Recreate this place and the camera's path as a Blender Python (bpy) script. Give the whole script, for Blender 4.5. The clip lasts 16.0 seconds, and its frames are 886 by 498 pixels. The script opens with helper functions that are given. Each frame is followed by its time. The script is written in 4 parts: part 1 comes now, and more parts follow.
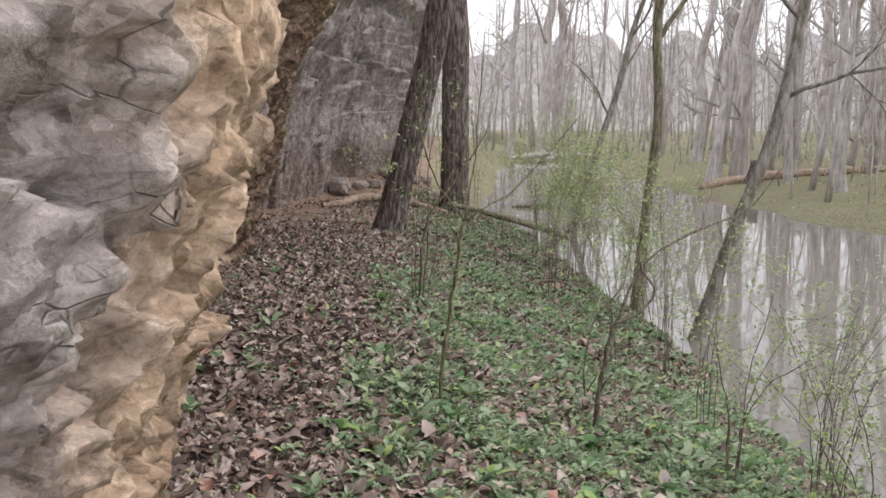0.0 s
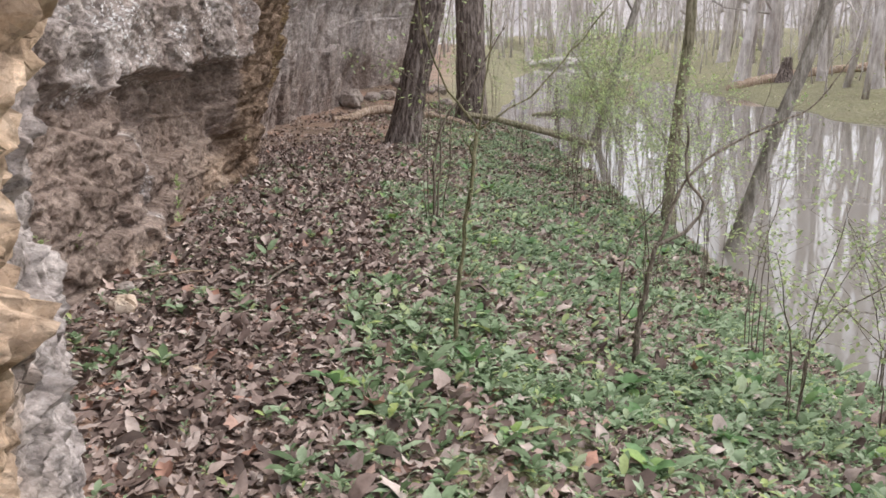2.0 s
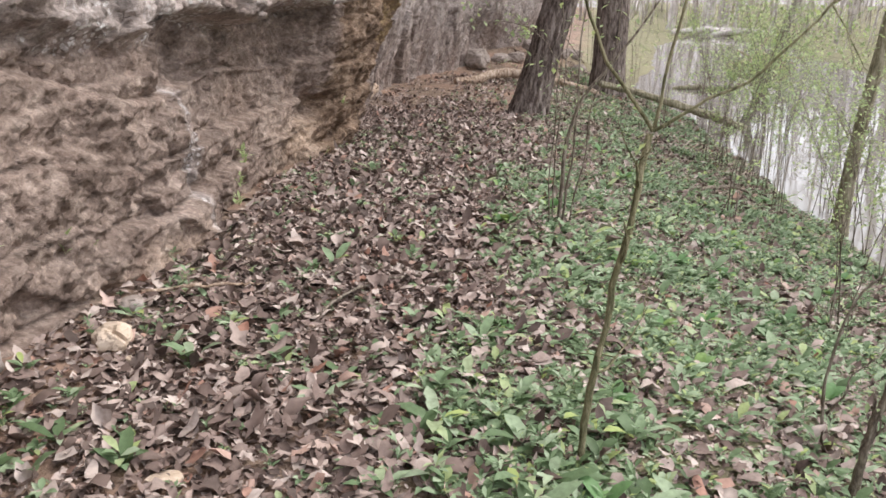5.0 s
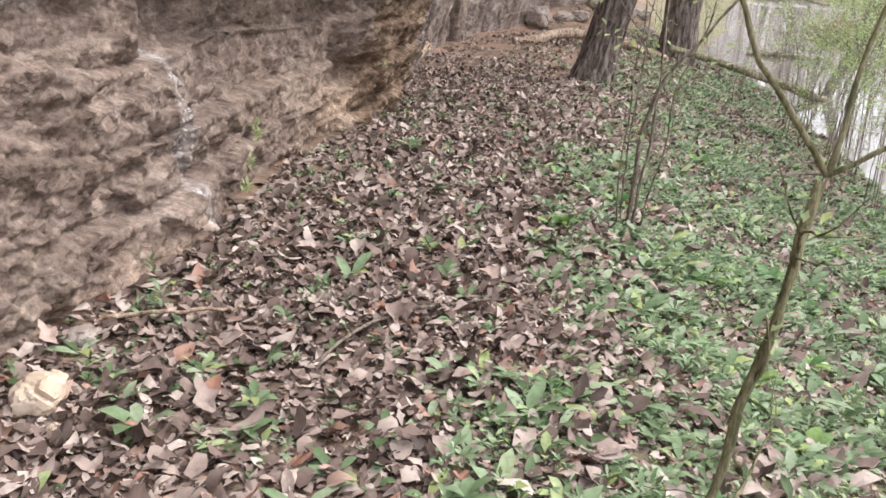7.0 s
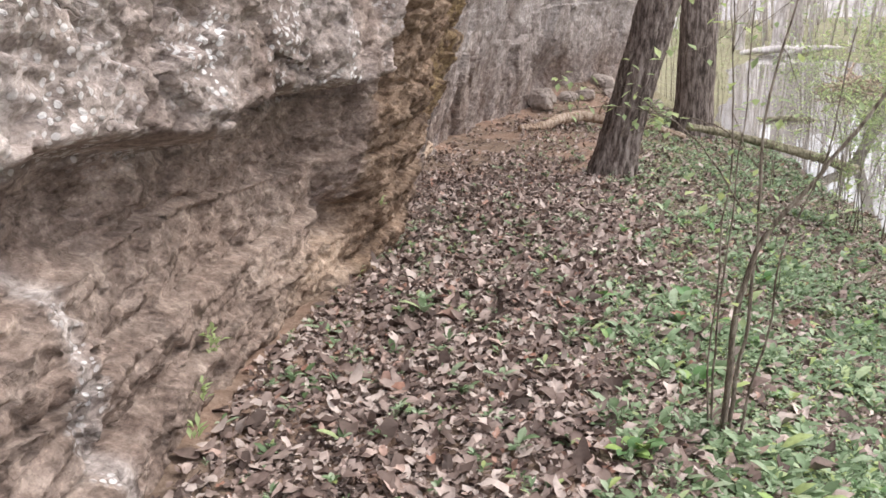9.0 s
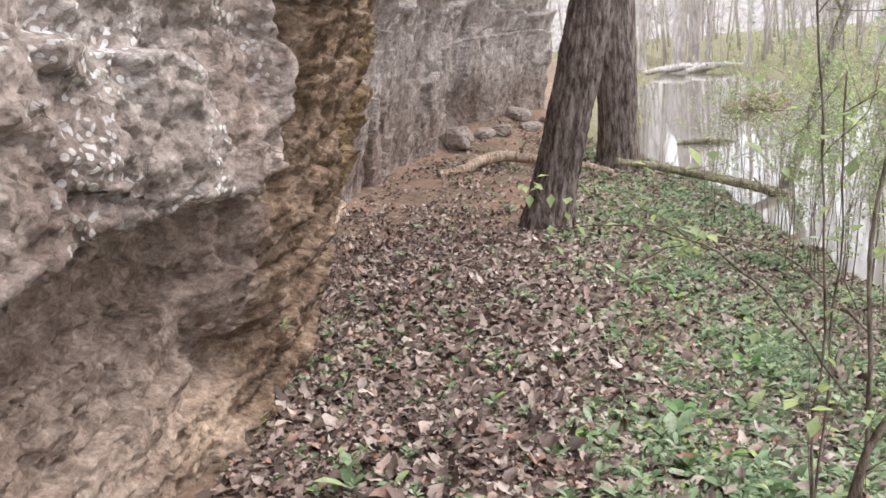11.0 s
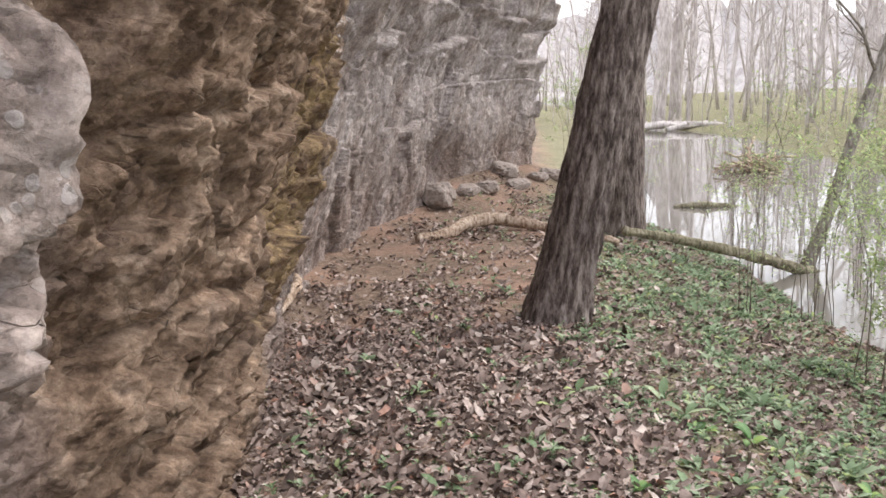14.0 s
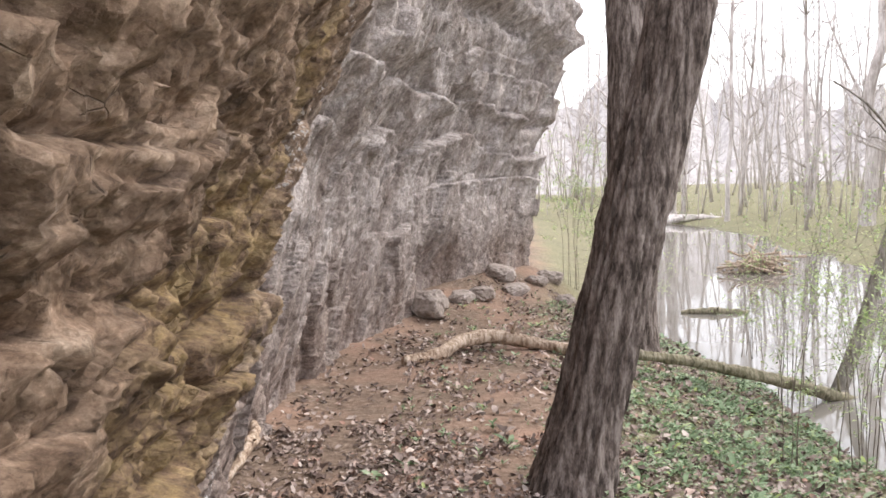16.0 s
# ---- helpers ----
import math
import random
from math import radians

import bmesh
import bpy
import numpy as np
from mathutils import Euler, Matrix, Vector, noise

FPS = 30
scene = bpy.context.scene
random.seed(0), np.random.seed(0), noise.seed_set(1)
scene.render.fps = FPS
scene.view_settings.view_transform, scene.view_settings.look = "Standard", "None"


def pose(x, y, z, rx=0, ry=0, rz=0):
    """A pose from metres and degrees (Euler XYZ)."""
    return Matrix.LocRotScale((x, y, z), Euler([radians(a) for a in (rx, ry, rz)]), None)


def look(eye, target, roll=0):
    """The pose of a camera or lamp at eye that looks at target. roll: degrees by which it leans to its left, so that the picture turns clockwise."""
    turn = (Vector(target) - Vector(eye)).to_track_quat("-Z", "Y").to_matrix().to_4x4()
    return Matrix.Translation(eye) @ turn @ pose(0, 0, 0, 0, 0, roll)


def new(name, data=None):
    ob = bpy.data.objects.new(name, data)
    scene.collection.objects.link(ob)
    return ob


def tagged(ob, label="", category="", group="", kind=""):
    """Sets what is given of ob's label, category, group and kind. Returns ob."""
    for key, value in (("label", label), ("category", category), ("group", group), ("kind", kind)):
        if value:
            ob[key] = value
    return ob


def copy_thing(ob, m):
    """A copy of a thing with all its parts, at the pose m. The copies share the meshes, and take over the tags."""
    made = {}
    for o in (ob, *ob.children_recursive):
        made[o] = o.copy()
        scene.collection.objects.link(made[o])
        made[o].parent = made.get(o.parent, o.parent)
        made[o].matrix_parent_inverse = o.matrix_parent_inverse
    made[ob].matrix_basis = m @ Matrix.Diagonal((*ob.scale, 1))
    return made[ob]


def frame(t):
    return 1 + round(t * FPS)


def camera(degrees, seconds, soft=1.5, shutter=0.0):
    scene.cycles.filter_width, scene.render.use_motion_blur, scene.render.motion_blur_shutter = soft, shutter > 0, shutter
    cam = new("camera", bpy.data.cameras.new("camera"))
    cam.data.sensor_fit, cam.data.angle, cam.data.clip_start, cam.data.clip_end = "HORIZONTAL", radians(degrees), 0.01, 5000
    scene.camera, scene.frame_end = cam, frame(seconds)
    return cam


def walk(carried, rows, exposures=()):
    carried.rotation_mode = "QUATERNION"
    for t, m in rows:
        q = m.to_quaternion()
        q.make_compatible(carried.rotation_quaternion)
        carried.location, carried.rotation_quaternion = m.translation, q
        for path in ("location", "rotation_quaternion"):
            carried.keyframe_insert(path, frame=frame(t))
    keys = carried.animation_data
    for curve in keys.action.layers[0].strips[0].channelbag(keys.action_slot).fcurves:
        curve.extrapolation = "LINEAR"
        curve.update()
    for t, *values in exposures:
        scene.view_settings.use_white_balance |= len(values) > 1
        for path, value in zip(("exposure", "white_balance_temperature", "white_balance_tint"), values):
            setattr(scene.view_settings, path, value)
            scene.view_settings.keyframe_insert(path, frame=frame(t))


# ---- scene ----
cam = camera(57.0, 16.0, 1.6)
METRES, EYE, TILT, LEAN, TURN = 8.6, 1.6, -8.9, 0.0, 0.0
ROWS = [
    (0.0, 0.0, 0.0, 0.0, -0.0, 0.0, 0.0),
    (0.5, 0.0069, 0.0122, -0.0041, 0.35, -3.4, 2.85),
    (1.0, 0.0066, 0.0277, -0.006, 0.38, -4.36, 2.14),
    (1.5, 0.0003, 0.0547, 0.0013, 0.42, -5.12, 1.7),
    (2.0, 0.0043, 0.075, 0.0016, 1.36, -6.13, 1.73),
    (2.5, 0.0088, 0.0888, 0.0002, 1.74, -6.83, 1.94),
    (3.0, 0.0015, 0.1134, 0.0012, 2.82, -7.77, 1.98),
    (3.5, -0.0056, 0.1312, 0.0066, 3.43, -7.55, 1.3),
    (4.0, -0.0002, 0.1638, 0.0081, 6.66, -7.35, 1.87),
    (6.5, -0.0181, 0.302, 0.0268, 13.07, -12.05, -6.24),
    (7.0, -0.02, 0.3216, 0.0293, 13.92, -12.05, -4.09),
    (7.5, -0.031, 0.3537, 0.0407, 14.31, -11.95, -3.28),
    (8.0, -0.0391, 0.3772, 0.0557, 14.16, -6.85, -3.45),
    (8.5, -0.0471, 0.4152, 0.0622, 14.3, -6.93, -3.48),
    (9.0, -0.0593, 0.451, 0.0717, 13.96, -7.1, -0.34),
    (9.5, -0.0831, 0.4828, 0.0892, 9.15, -7.27, 2.64),
    (10.0, -0.089, 0.5158, 0.0995, 8.74, -6.75, 3.68),
    (12.5, -0.1155, 0.6833, 0.1241, 5.91, -2.81, 1.89),
    (13.0, -0.1268, 0.7179, 0.1303, 5.92, -2.23, 1.55),
    (13.5, -0.128, 0.7596, 0.1344, 6.05, -2.24, 1.31),
    (14.0, -0.1321, 0.7979, 0.1356, 5.9, -2.02, 1.29),
    (14.5, -0.1381, 0.8338, 0.1428, 5.69, -2.08, 0.88),
    (15.0, -0.1354, 0.8748, 0.1501, 5.6, -1.88, 0.92),
    (15.5, -0.1365, 0.9052, 0.1593, 5.47, -1.87, 1.13),
    (16.0, -0.1444, 0.9398, 0.1818, 5.33, 3.96, 0.7),
]

EXPOSURES = [(0.0, 0.45), (1.5, 0.65), (3.5, 0.85), (7.0, 1.17), (8.0, 1.25), (9.0, 1.15), (12.5, 1.1), (13.0, 1.05), (15.5, 1.15), (16.0, 1.22)]
walk(cam, [(t, pose(0, 0, EYE, TILT, LEAN, TURN) @ pose(METRES * x, METRES * y, METRES * z, 90 + pitch, roll, yaw))
           for t, x, y, z, yaw, pitch, roll in ROWS], EXPOSURES)

# ---- light: a bright overcast spring day ----
SUN_ELEVATION, SUN_TURN = radians(48), radians(60)
world = bpy.data.worlds.new("overcast_sky")
scene.world = world
world.use_nodes = True
wn, wl = world.node_tree.nodes, world.node_tree.links
wn.clear()
sky = wn.new("ShaderNodeTexSky")
sky.sky_type, sky.sun_disc = "NISHITA", False
sky.sun_elevation, sky.sun_rotation = SUN_ELEVATION, SUN_TURN
sky.air_density, sky.dust_density, sky.ozone_density = 1.0, 6.0, 0.5
veil = wn.new("ShaderNodeMix")
veil.data_type = "RGBA"
veil.inputs[0].default_value = 0.8
veil.inputs[7].default_value = (10.1, 10.15, 10.9, 1.0)
back = wn.new("ShaderNodeBackground")
back.inputs[1].default_value = 0.115
wout = wn.new("ShaderNodeOutputWorld")
wl.new(sky.outputs[0], veil.inputs[6])
wl.new(veil.outputs[2], back.inputs[0])
wl.new(back.outputs[0], wout.inputs[0])
sun = new("sun", bpy.data.lights.new("sun", "SUN"))
sun.data.energy, sun.data.angle, sun.data.color = 1.2, radians(25), (1.0, 0.97, 0.93)
sun.matrix_world = look((0, 0, 0), (-math.sin(SUN_TURN) * math.cos(SUN_ELEVATION), -math.cos(SUN_TURN) * math.cos(SUN_ELEVATION), -math.sin(SUN_ELEVATION)))

# ---- numpy noise ----
def hash01(ix, iy, iz, seed):
    n = (ix.astype(np.int64) * 374761393 + iy.astype(np.int64) * 668265263 + iz.astype(np.int64) * 1274126177 + seed * 974711) & 0xFFFFFFFF
    n = ((n ^ (n >> 13)) * 1274126177) & 0xFFFFFFFF
    n = ((n ^ (n >> 16)) * 1103515245) & 0xFFFFFFFF
    return ((n ^ (n >> 15)) & 0xFFFFFF) / float(0xFFFFFF)


def vnoise(x, y, z=None, seed=0):
    """Smooth value noise, -1 to 1."""
    z = np.zeros_like(x) if z is None else z
    ix, iy, iz = np.floor(x), np.floor(y), np.floor(z)
    fx, fy, fz = x - ix, y - iy, z - iz
    fx, fy, fz = [f * f * f * (f * (f * 6 - 15) + 10) for f in (fx, fy, fz)]
    total = 0
    for dx in (0, 1):
        for dy in (0, 1):
            for dz in (0, 1):
                w = (fx if dx else 1 - fx) * (fy if dy else 1 - fy) * (fz if dz else 1 - fz)
                total = total + w * hash01(ix + dx, iy + dy, iz + dz, seed)
    return total * 2 - 1


def fbm(x, y, z=None, octaves=4, seed=0):
    z = np.zeros_like(x) if z is None else z
    total, amp, f = 0, 0.5, 1.0
    for k in range(octaves):
        total = total + amp * vnoise(x * f, y * f, z * f, seed + 17 * k)
        amp, f = amp * 0.5, f * 2.03
    return total


def cells(x, y, seed=0):
    """Jittered cells: distance to the nearest and the second seed, and the nearest cell's random value."""
    ix, iy = np.floor(x), np.floor(y)
    d1, d2, val = np.full(x.shape, 9.0), np.full(x.shape, 9.0), np.zeros(x.shape)
    zero = np.zeros_like(ix)
    for dx in (-1, 0, 1):
        for dy in (-1, 0, 1):
            cx, cy = ix + dx, iy + dy
            px, py = cx + hash01(cx, cy, zero, seed), cy + hash01(cx, cy, zero + 1, seed)
            d = np.hypot(px - x, py - y)
            near = d < d1
            d2 = np.where(near, d1, np.minimum(d2, d))
            val = np.where(near, hash01(cx, cy, zero + 2, seed), val)
            d1 = np.where(near, d, d1)
    return d1, d2, val


def beds(y, z, height, length, seed, warp=0.35, soft=0.035):
    """Broken rock beds: each block's random stand-out, softened at its edges, the joint beside it and the height within the bed."""
    zz = z / height + warp * vnoise(y * 0.8 / length, z * 0.6 / height, seed=seed)
    row = np.floor(zz)
    fz = zz - row
    shift = 0.3 * vnoise(y * 1.7 / length, z * 1.7 / height, seed=seed + 1)
    wz, wy_ = min(0.5, soft / height), min(0.5, soft / length)
    rows, joint = [], fz * 0 + 9.0
    for k in (0, 1):
        yy = y / length + 9 * hash01(row + k, row * 0, row * 0 + 7, seed) + shift
        col = np.floor(yy)
        fy = yy - col
        u = step(1 - wy_, 1.0, fy)
        rows.append(hash01(row + k, col, row * 0, seed) * (1 - u) + hash01(row + k, col + 1, row * 0, seed) * u)
        if k == 0:
            joint = np.minimum(np.minimum(fz, 1 - fz) * height, np.minimum(fy, 1 - fy) * length)
    u = step(1 - wz, 1.0, fz)
    return rows[0] * (1 - u) + rows[1] * u - 0.5, joint, fz


def facets(y, z, ly, lz, seed, tilt=1.6, warp=0.25):
    """Broken rock chips: every cell is a plane of its own height and slope, meeting its neighbours at sharp edges."""
    u = y / ly + warp * vnoise(y * 0.9 / ly, z * 0.9 / lz, seed=seed + 1)
    v = z / lz + warp * vnoise(y * 0.9 / ly, z * 0.9 / lz, seed=seed + 2)
    iu, iv = np.floor(u), np.floor(v)
    zero = np.zeros_like(iu)
    best, second, out = np.full(u.shape, 9.0), np.full(u.shape, 9.0), np.zeros(u.shape)
    for dx in (-1, 0, 1):
        for dy in (-1, 0, 1):
            cx, cy_ = iu + dx, iv + dy
            pu, pv = u - cx - hash01(cx, cy_, zero, seed), v - cy_ - hash01(cx, cy_, zero + 1, seed)
            d = np.hypot(pu, pv)
            h = hash01(cx, cy_, zero + 2, seed) - 0.5 + tilt * ((hash01(cx, cy_, zero + 3, seed) - 0.5) * pu + (hash01(cx, cy_, zero + 4, seed) - 0.3) * pv)
            near = d < best
            second = np.where(near, best, np.minimum(second, d))
            out = np.where(near, h, out)
            best = np.where(near, d, best)
    return out, second - best


def step(a, b, x):
    u = np.clip((x - a) / (b - a), 0, 1)
    return u * u * (3 - 2 * u)


# ---- node materials ----
def material(name, rough=0.9, spec=0.3):
    m = bpy.data.materials.new(name)
    m.use_nodes = True
    nt = m.node_tree
    b = nt.nodes["Principled BSDF"]
    b.inputs["Roughness"].default_value = rough
    b.inputs["Specular IOR Level"].default_value = spec
    return m, nt, b


def nd(nt, kind, **inputs):
    n = nt.nodes.new(kind)
    for k, v in inputs.items():
        key = int(k[1:]) if k[0] == "i" and k[1:].isdigit() else k
        n.inputs[key].default_value = v
    return n


def noise_tex(nt, coord, scale, detail=4.0, rough=0.6, stretch=None):
    if stretch:
        mp = nt.nodes.new("ShaderNodeMapping")
        mp.inputs["Scale"].default_value = stretch
        nt.links.new(coord, mp.inputs["Vector"])
        coord = mp.outputs[0]
    n = nt.nodes.new("ShaderNodeTexNoise")
    n.inputs["Scale"].default_value, n.inputs["Detail"].default_value, n.inputs["Roughness"].default_value = scale, detail, rough
    nt.links.new(coord, n.inputs["Vector"])
    return n.outputs["Fac"]


def ramp(nt, fac, stops):
    r = nt.nodes.new("ShaderNodeValToRGB")
    el = r.color_ramp.elements
    while len(el) < len(stops):
        el.new(0.5)
    for e, (p, c) in zip(el, stops):
        e.position, e.color = p, (*c, 1)
    nt.links.new(fac, r.inputs[0])
    return r.outputs[0]


def mix(nt, fac, a, b, mode="MIX"):
    m = nt.nodes.new("ShaderNodeMix")
    m.data_type, m.blend_type = "RGBA", mode
    for sock, v in ((m.inputs[0], fac), (m.inputs[6], a), (m.inputs[7], b)):
        if isinstance(v, (int, float)):
            sock.default_value = v
        elif isinstance(v, tuple):
            sock.default_value = (*v, 1)
        else:
            nt.links.new(v, sock)
    return m.outputs[2]


def maths(nt, op, a, b=0.0, clamp=False):
    m = nt.nodes.new("ShaderNodeMath")
    m.operation, m.use_clamp = op, clamp
    for sock, v in zip(m.inputs, (a, b)):
        if isinstance(v, (int, float)):
            sock.default_value = v
        else:
            nt.links.new(v, sock)
    return m.outputs[0]


def bump(nt, bsdf, height, strength, distance):
    b = nt.nodes.new("ShaderNodeBump")
    b.inputs["Strength"].default_value, b.inputs["Distance"].default_value = strength, distance
    nt.links.new(height, b.inputs["Height"])
    nt.links.new(b.outputs[0], bsdf.inputs["Normal"])


def obj_coord(nt):
    return nt.nodes.new("ShaderNodeTexCoord").outputs["Object"]


def rock_material():
    m, nt, b = material("weathered_limestone", 0.92, 0.2)
    c = obj_coord(nt)
    att = nt.nodes.new("ShaderNodeAttribute")
    att.attribute_name = "stain"
    sep = nt.nodes.new("ShaderNodeSeparateColor")
    nt.links.new(att.outputs["Color"], sep.inputs[0])
    big = noise_tex(nt, c, 1.3, 5, 0.6)
    mid = noise_tex(nt, c, 9.0, 9, 0.78, (1, 1, 1.15))
    fine = noise_tex(nt, c, 42.0, 6, 0.78, (1, 1, 1.2))
    streak = noise_tex(nt, c, 4.0, 5, 0.62, (1.2, 0.7, 0.4))
    brown = ramp(nt, mid, [(0.28, (0.10, 0.073, 0.062)), (0.45, (0.195, 0.151, 0.131)), (0.58, (0.28, 0.226, 0.198)), (0.72, (0.43, 0.36, 0.315))])
    tan = ramp(nt, mid, [(0.28, (0.30, 0.205, 0.135)), (0.48, (0.51, 0.375, 0.265)), (0.7, (0.66, 0.53, 0.41))])
    grey = ramp(nt, mid, [(0.28, (0.17, 0.148, 0.142)), (0.43, (0.325, 0.29, 0.277)), (0.56, (0.45, 0.41, 0.395)), (0.72, (0.66, 0.62, 0.605))])
    rust_and_shade = ramp(nt, mid, [(0.3, (0.045, 0.03, 0.021)), (0.43, (0.135, 0.09, 0.062)), (0.55, (0.235, 0.168, 0.122)), (0.69, (0.42, 0.33, 0.255))])
    grey_fac = maths(nt, "ADD", sep.outputs[1], maths(nt, "MULTIPLY", maths(nt, "SUBTRACT", big, 0.5), 1.6), True)
    col = mix(nt, grey_fac, brown, grey)
    col = mix(nt, maths(nt, "ADD", sep.outputs[2], maths(nt, "MULTIPLY", maths(nt, "SUBTRACT", big, 0.55), 1.2), True), col, tan)
    rust_shade_fac = maths(nt, "MULTIPLY", sep.outputs[0], maths(nt, "MULTIPLY", maths(nt, "SUBTRACT", streak, 0.12), 3.0, True), True)
    col = mix(nt, rust_shade_fac, col, rust_and_shade)
    wash = ramp(nt, streak, [(0.35, (0.62, 0.58, 0.56)), (0.5, (1, 1, 1)), (0.68, (1.25, 1.24, 1.24))])
    col = mix(nt, 0.75, col, wash, "MULTIPLY")
    moss = maths(nt, "MULTIPLY", att.outputs["Alpha"], maths(nt, "MULTIPLY", maths(nt, "SUBTRACT", mid, 0.42), 6.0, True), True)
    col = mix(nt, maths(nt, "MULTIPLY", moss, 0.45), col, (0.25, 0.175, 0.04))
    speck = ramp(nt, fine, [(0.36, (0.42, 0.40, 0.385)), (0.47, (1, 1, 1)), (0.56, (1.08, 1.08, 1.08)), (0.66, (1.7, 1.7, 1.7))])
    col = mix(nt, 0.7, col, speck, "MULTIPLY")
    nt.links.new(col, b.inputs["Base Color"])
    wob = nt.nodes.new("ShaderNodeTexNoise")
    wob.inputs["Scale"].default_value, wob.inputs["Detail"].default_value = 4.0, 2.0
    nt.links.new(c, wob.inputs["Vector"])
    addv = nt.nodes.new("ShaderNodeVectorMath")
    addv.operation = "MULTIPLY_ADD"
    nt.links.new(wob.outputs["Color"], addv.inputs[0])
    addv.inputs[1].default_value = (0.10, 0.10, 0.05)
    nt.links.new(c, addv.inputs[2])
    # beds lie flat near the path and stand upright on the far wall
    spot = nt.nodes.new("ShaderNodeSeparateXYZ")
    nt.links.new(addv.outputs[0], spot.inputs[0])
    upright = maths(nt, "DIVIDE", maths(nt, "SUBTRACT", spot.outputs[1], 11.2), 2.2, True)
    grain = nt.nodes.new("ShaderNodeCombineXYZ")
    nt.links.new(spot.outputs[0], grain.inputs[0])
    nt.links.new(maths(nt, "MULTIPLY", spot.outputs[1], 0.9), grain.inputs[1])
    nt.links.new(maths(nt, "MULTIPLY", spot.outputs[2], maths(nt, "SUBTRACT", 1.6, maths(nt, "MULTIPLY", upright, 0.85))), grain.inputs[2])
    h = maths(nt, "ADD", maths(nt, "MULTIPLY", mid, 0.012), maths(nt, "MULTIPLY", fine, 0.0035))
    for size, slope, jump, tone in ((8.0, 0.60, 0.16, 0.40), (21.0, 0.90, 0.26, 0.5), (56.0, 0.75, 0.22, 0.45)):
        vo = nt.nodes.new("ShaderNodeTexVoronoi")
        vo.inputs["Scale"].default_value = size
        nt.links.new(grain.outputs[0], vo.inputs["Vector"])
        away = nt.nodes.new("ShaderNodeVectorMath")
        away.operation = "SUBTRACT"
        nt.links.new(grain.outputs[0], away.inputs[0])
        nt.links.new(vo.outputs["Position"], away.inputs[1])
        dip = nt.nodes.new("ShaderNodeVectorMath")
        dip.operation = "SUBTRACT"
        nt.links.new(vo.outputs["Color"], dip.inputs[0])
        dip.inputs[1].default_value = (0.5, 0.5, 0.5)
        dot = nt.nodes.new("ShaderNodeVectorMath")
        dot.operation = "DOT_PRODUCT"
        nt.links.new(away.outputs[0], dot.inputs[0])
        nt.links.new(dip.outputs[0], dot.inputs[1])
        pick = nt.nodes.new("ShaderNodeSeparateColor")
        nt.links.new(vo.outputs["Color"], pick.inputs[0])
        h = maths(nt, "ADD", h, maths(nt, "ADD", maths(nt, "MULTIPLY", dot.outputs["Value"], slope), maths(nt, "MULTIPLY", pick.outputs[0], jump / size)))
        col = mix(nt, tone, col, ramp(nt, pick.outputs[1], [(0.0, (0.76, 0.74, 0.73)), (0.45, (1, 1, 1)), (1.0, (1.32, 1.31, 1.30))]), "MULTIPLY")
    # narrow open cracks, the shade inside them painted as dark brown
    for size, width, gap in ((5.0, 0.008, 0.60), (11.0, 0.025, 0.58)):
        vo = nt.nodes.new("ShaderNodeTexVoronoi")
        vo.feature = "DISTANCE_TO_EDGE"
        vo.inputs["Scale"].default_value = size
        nt.links.new(grain.outputs[0], vo.inputs["Vector"])
        gate = maths(nt, "MULTIPLY", maths(nt, "SUBTRACT", noise_tex(nt, c, size * 0.5, 3), gap), 9.0, True)
        line = maths(nt, "MULTIPLY", maths(nt, "SUBTRACT", 1.0, maths(nt, "DIVIDE", vo.outputs["Distance"], width), True), gate, True)
        h = maths(nt, "SUBTRACT", h, maths(nt, "MULTIPLY", line, 0.012))
        col = mix(nt, maths(nt, "MULTIPLY", line, 0.45), col, (0.08, 0.064, 0.054))
    # white lichen and pebbles on the pale ledge
    lich = nt.nodes.new("ShaderNodeTexVoronoi")
    lich.inputs["Scale"].default_value = 34.0
    nt.links.new(addv.outputs[0], lich.inputs["Vector"])
    patch = maths(nt, "MULTIPLY", maths(nt, "SUBTRACT", noise_tex(nt, c, 2.6, 4), 0.47), 9.0, True)
    dab = maths(nt, "MULTIPLY", maths(nt, "SUBTRACT", 0.40, lich.outputs["Distance"]), 20.0, True)
    dab = maths(nt, "MULTIPLY", maths(nt, "MULTIPLY", dab, patch), maths(nt, "MULTIPLY", maths(nt, "MULTIPLY", maths(nt, "MULTIPLY", sep.outputs[1], 2.2, True), maths(nt, "SUBTRACT", spot.outputs[1], 2.8, True), True), maths(nt, "SUBTRACT", 1.0, upright)), True)
    col = mix(nt, maths(nt, "MULTIPLY", dab, 0.85), col, (0.80, 0.78, 0.775))
    h = maths(nt, "ADD", h, maths(nt, "MULTIPLY", dab, 0.006))
    nt.links.new(col, b.inputs["Base Color"])
    bump(nt, b, h, 0.8, 1.0)
    return m


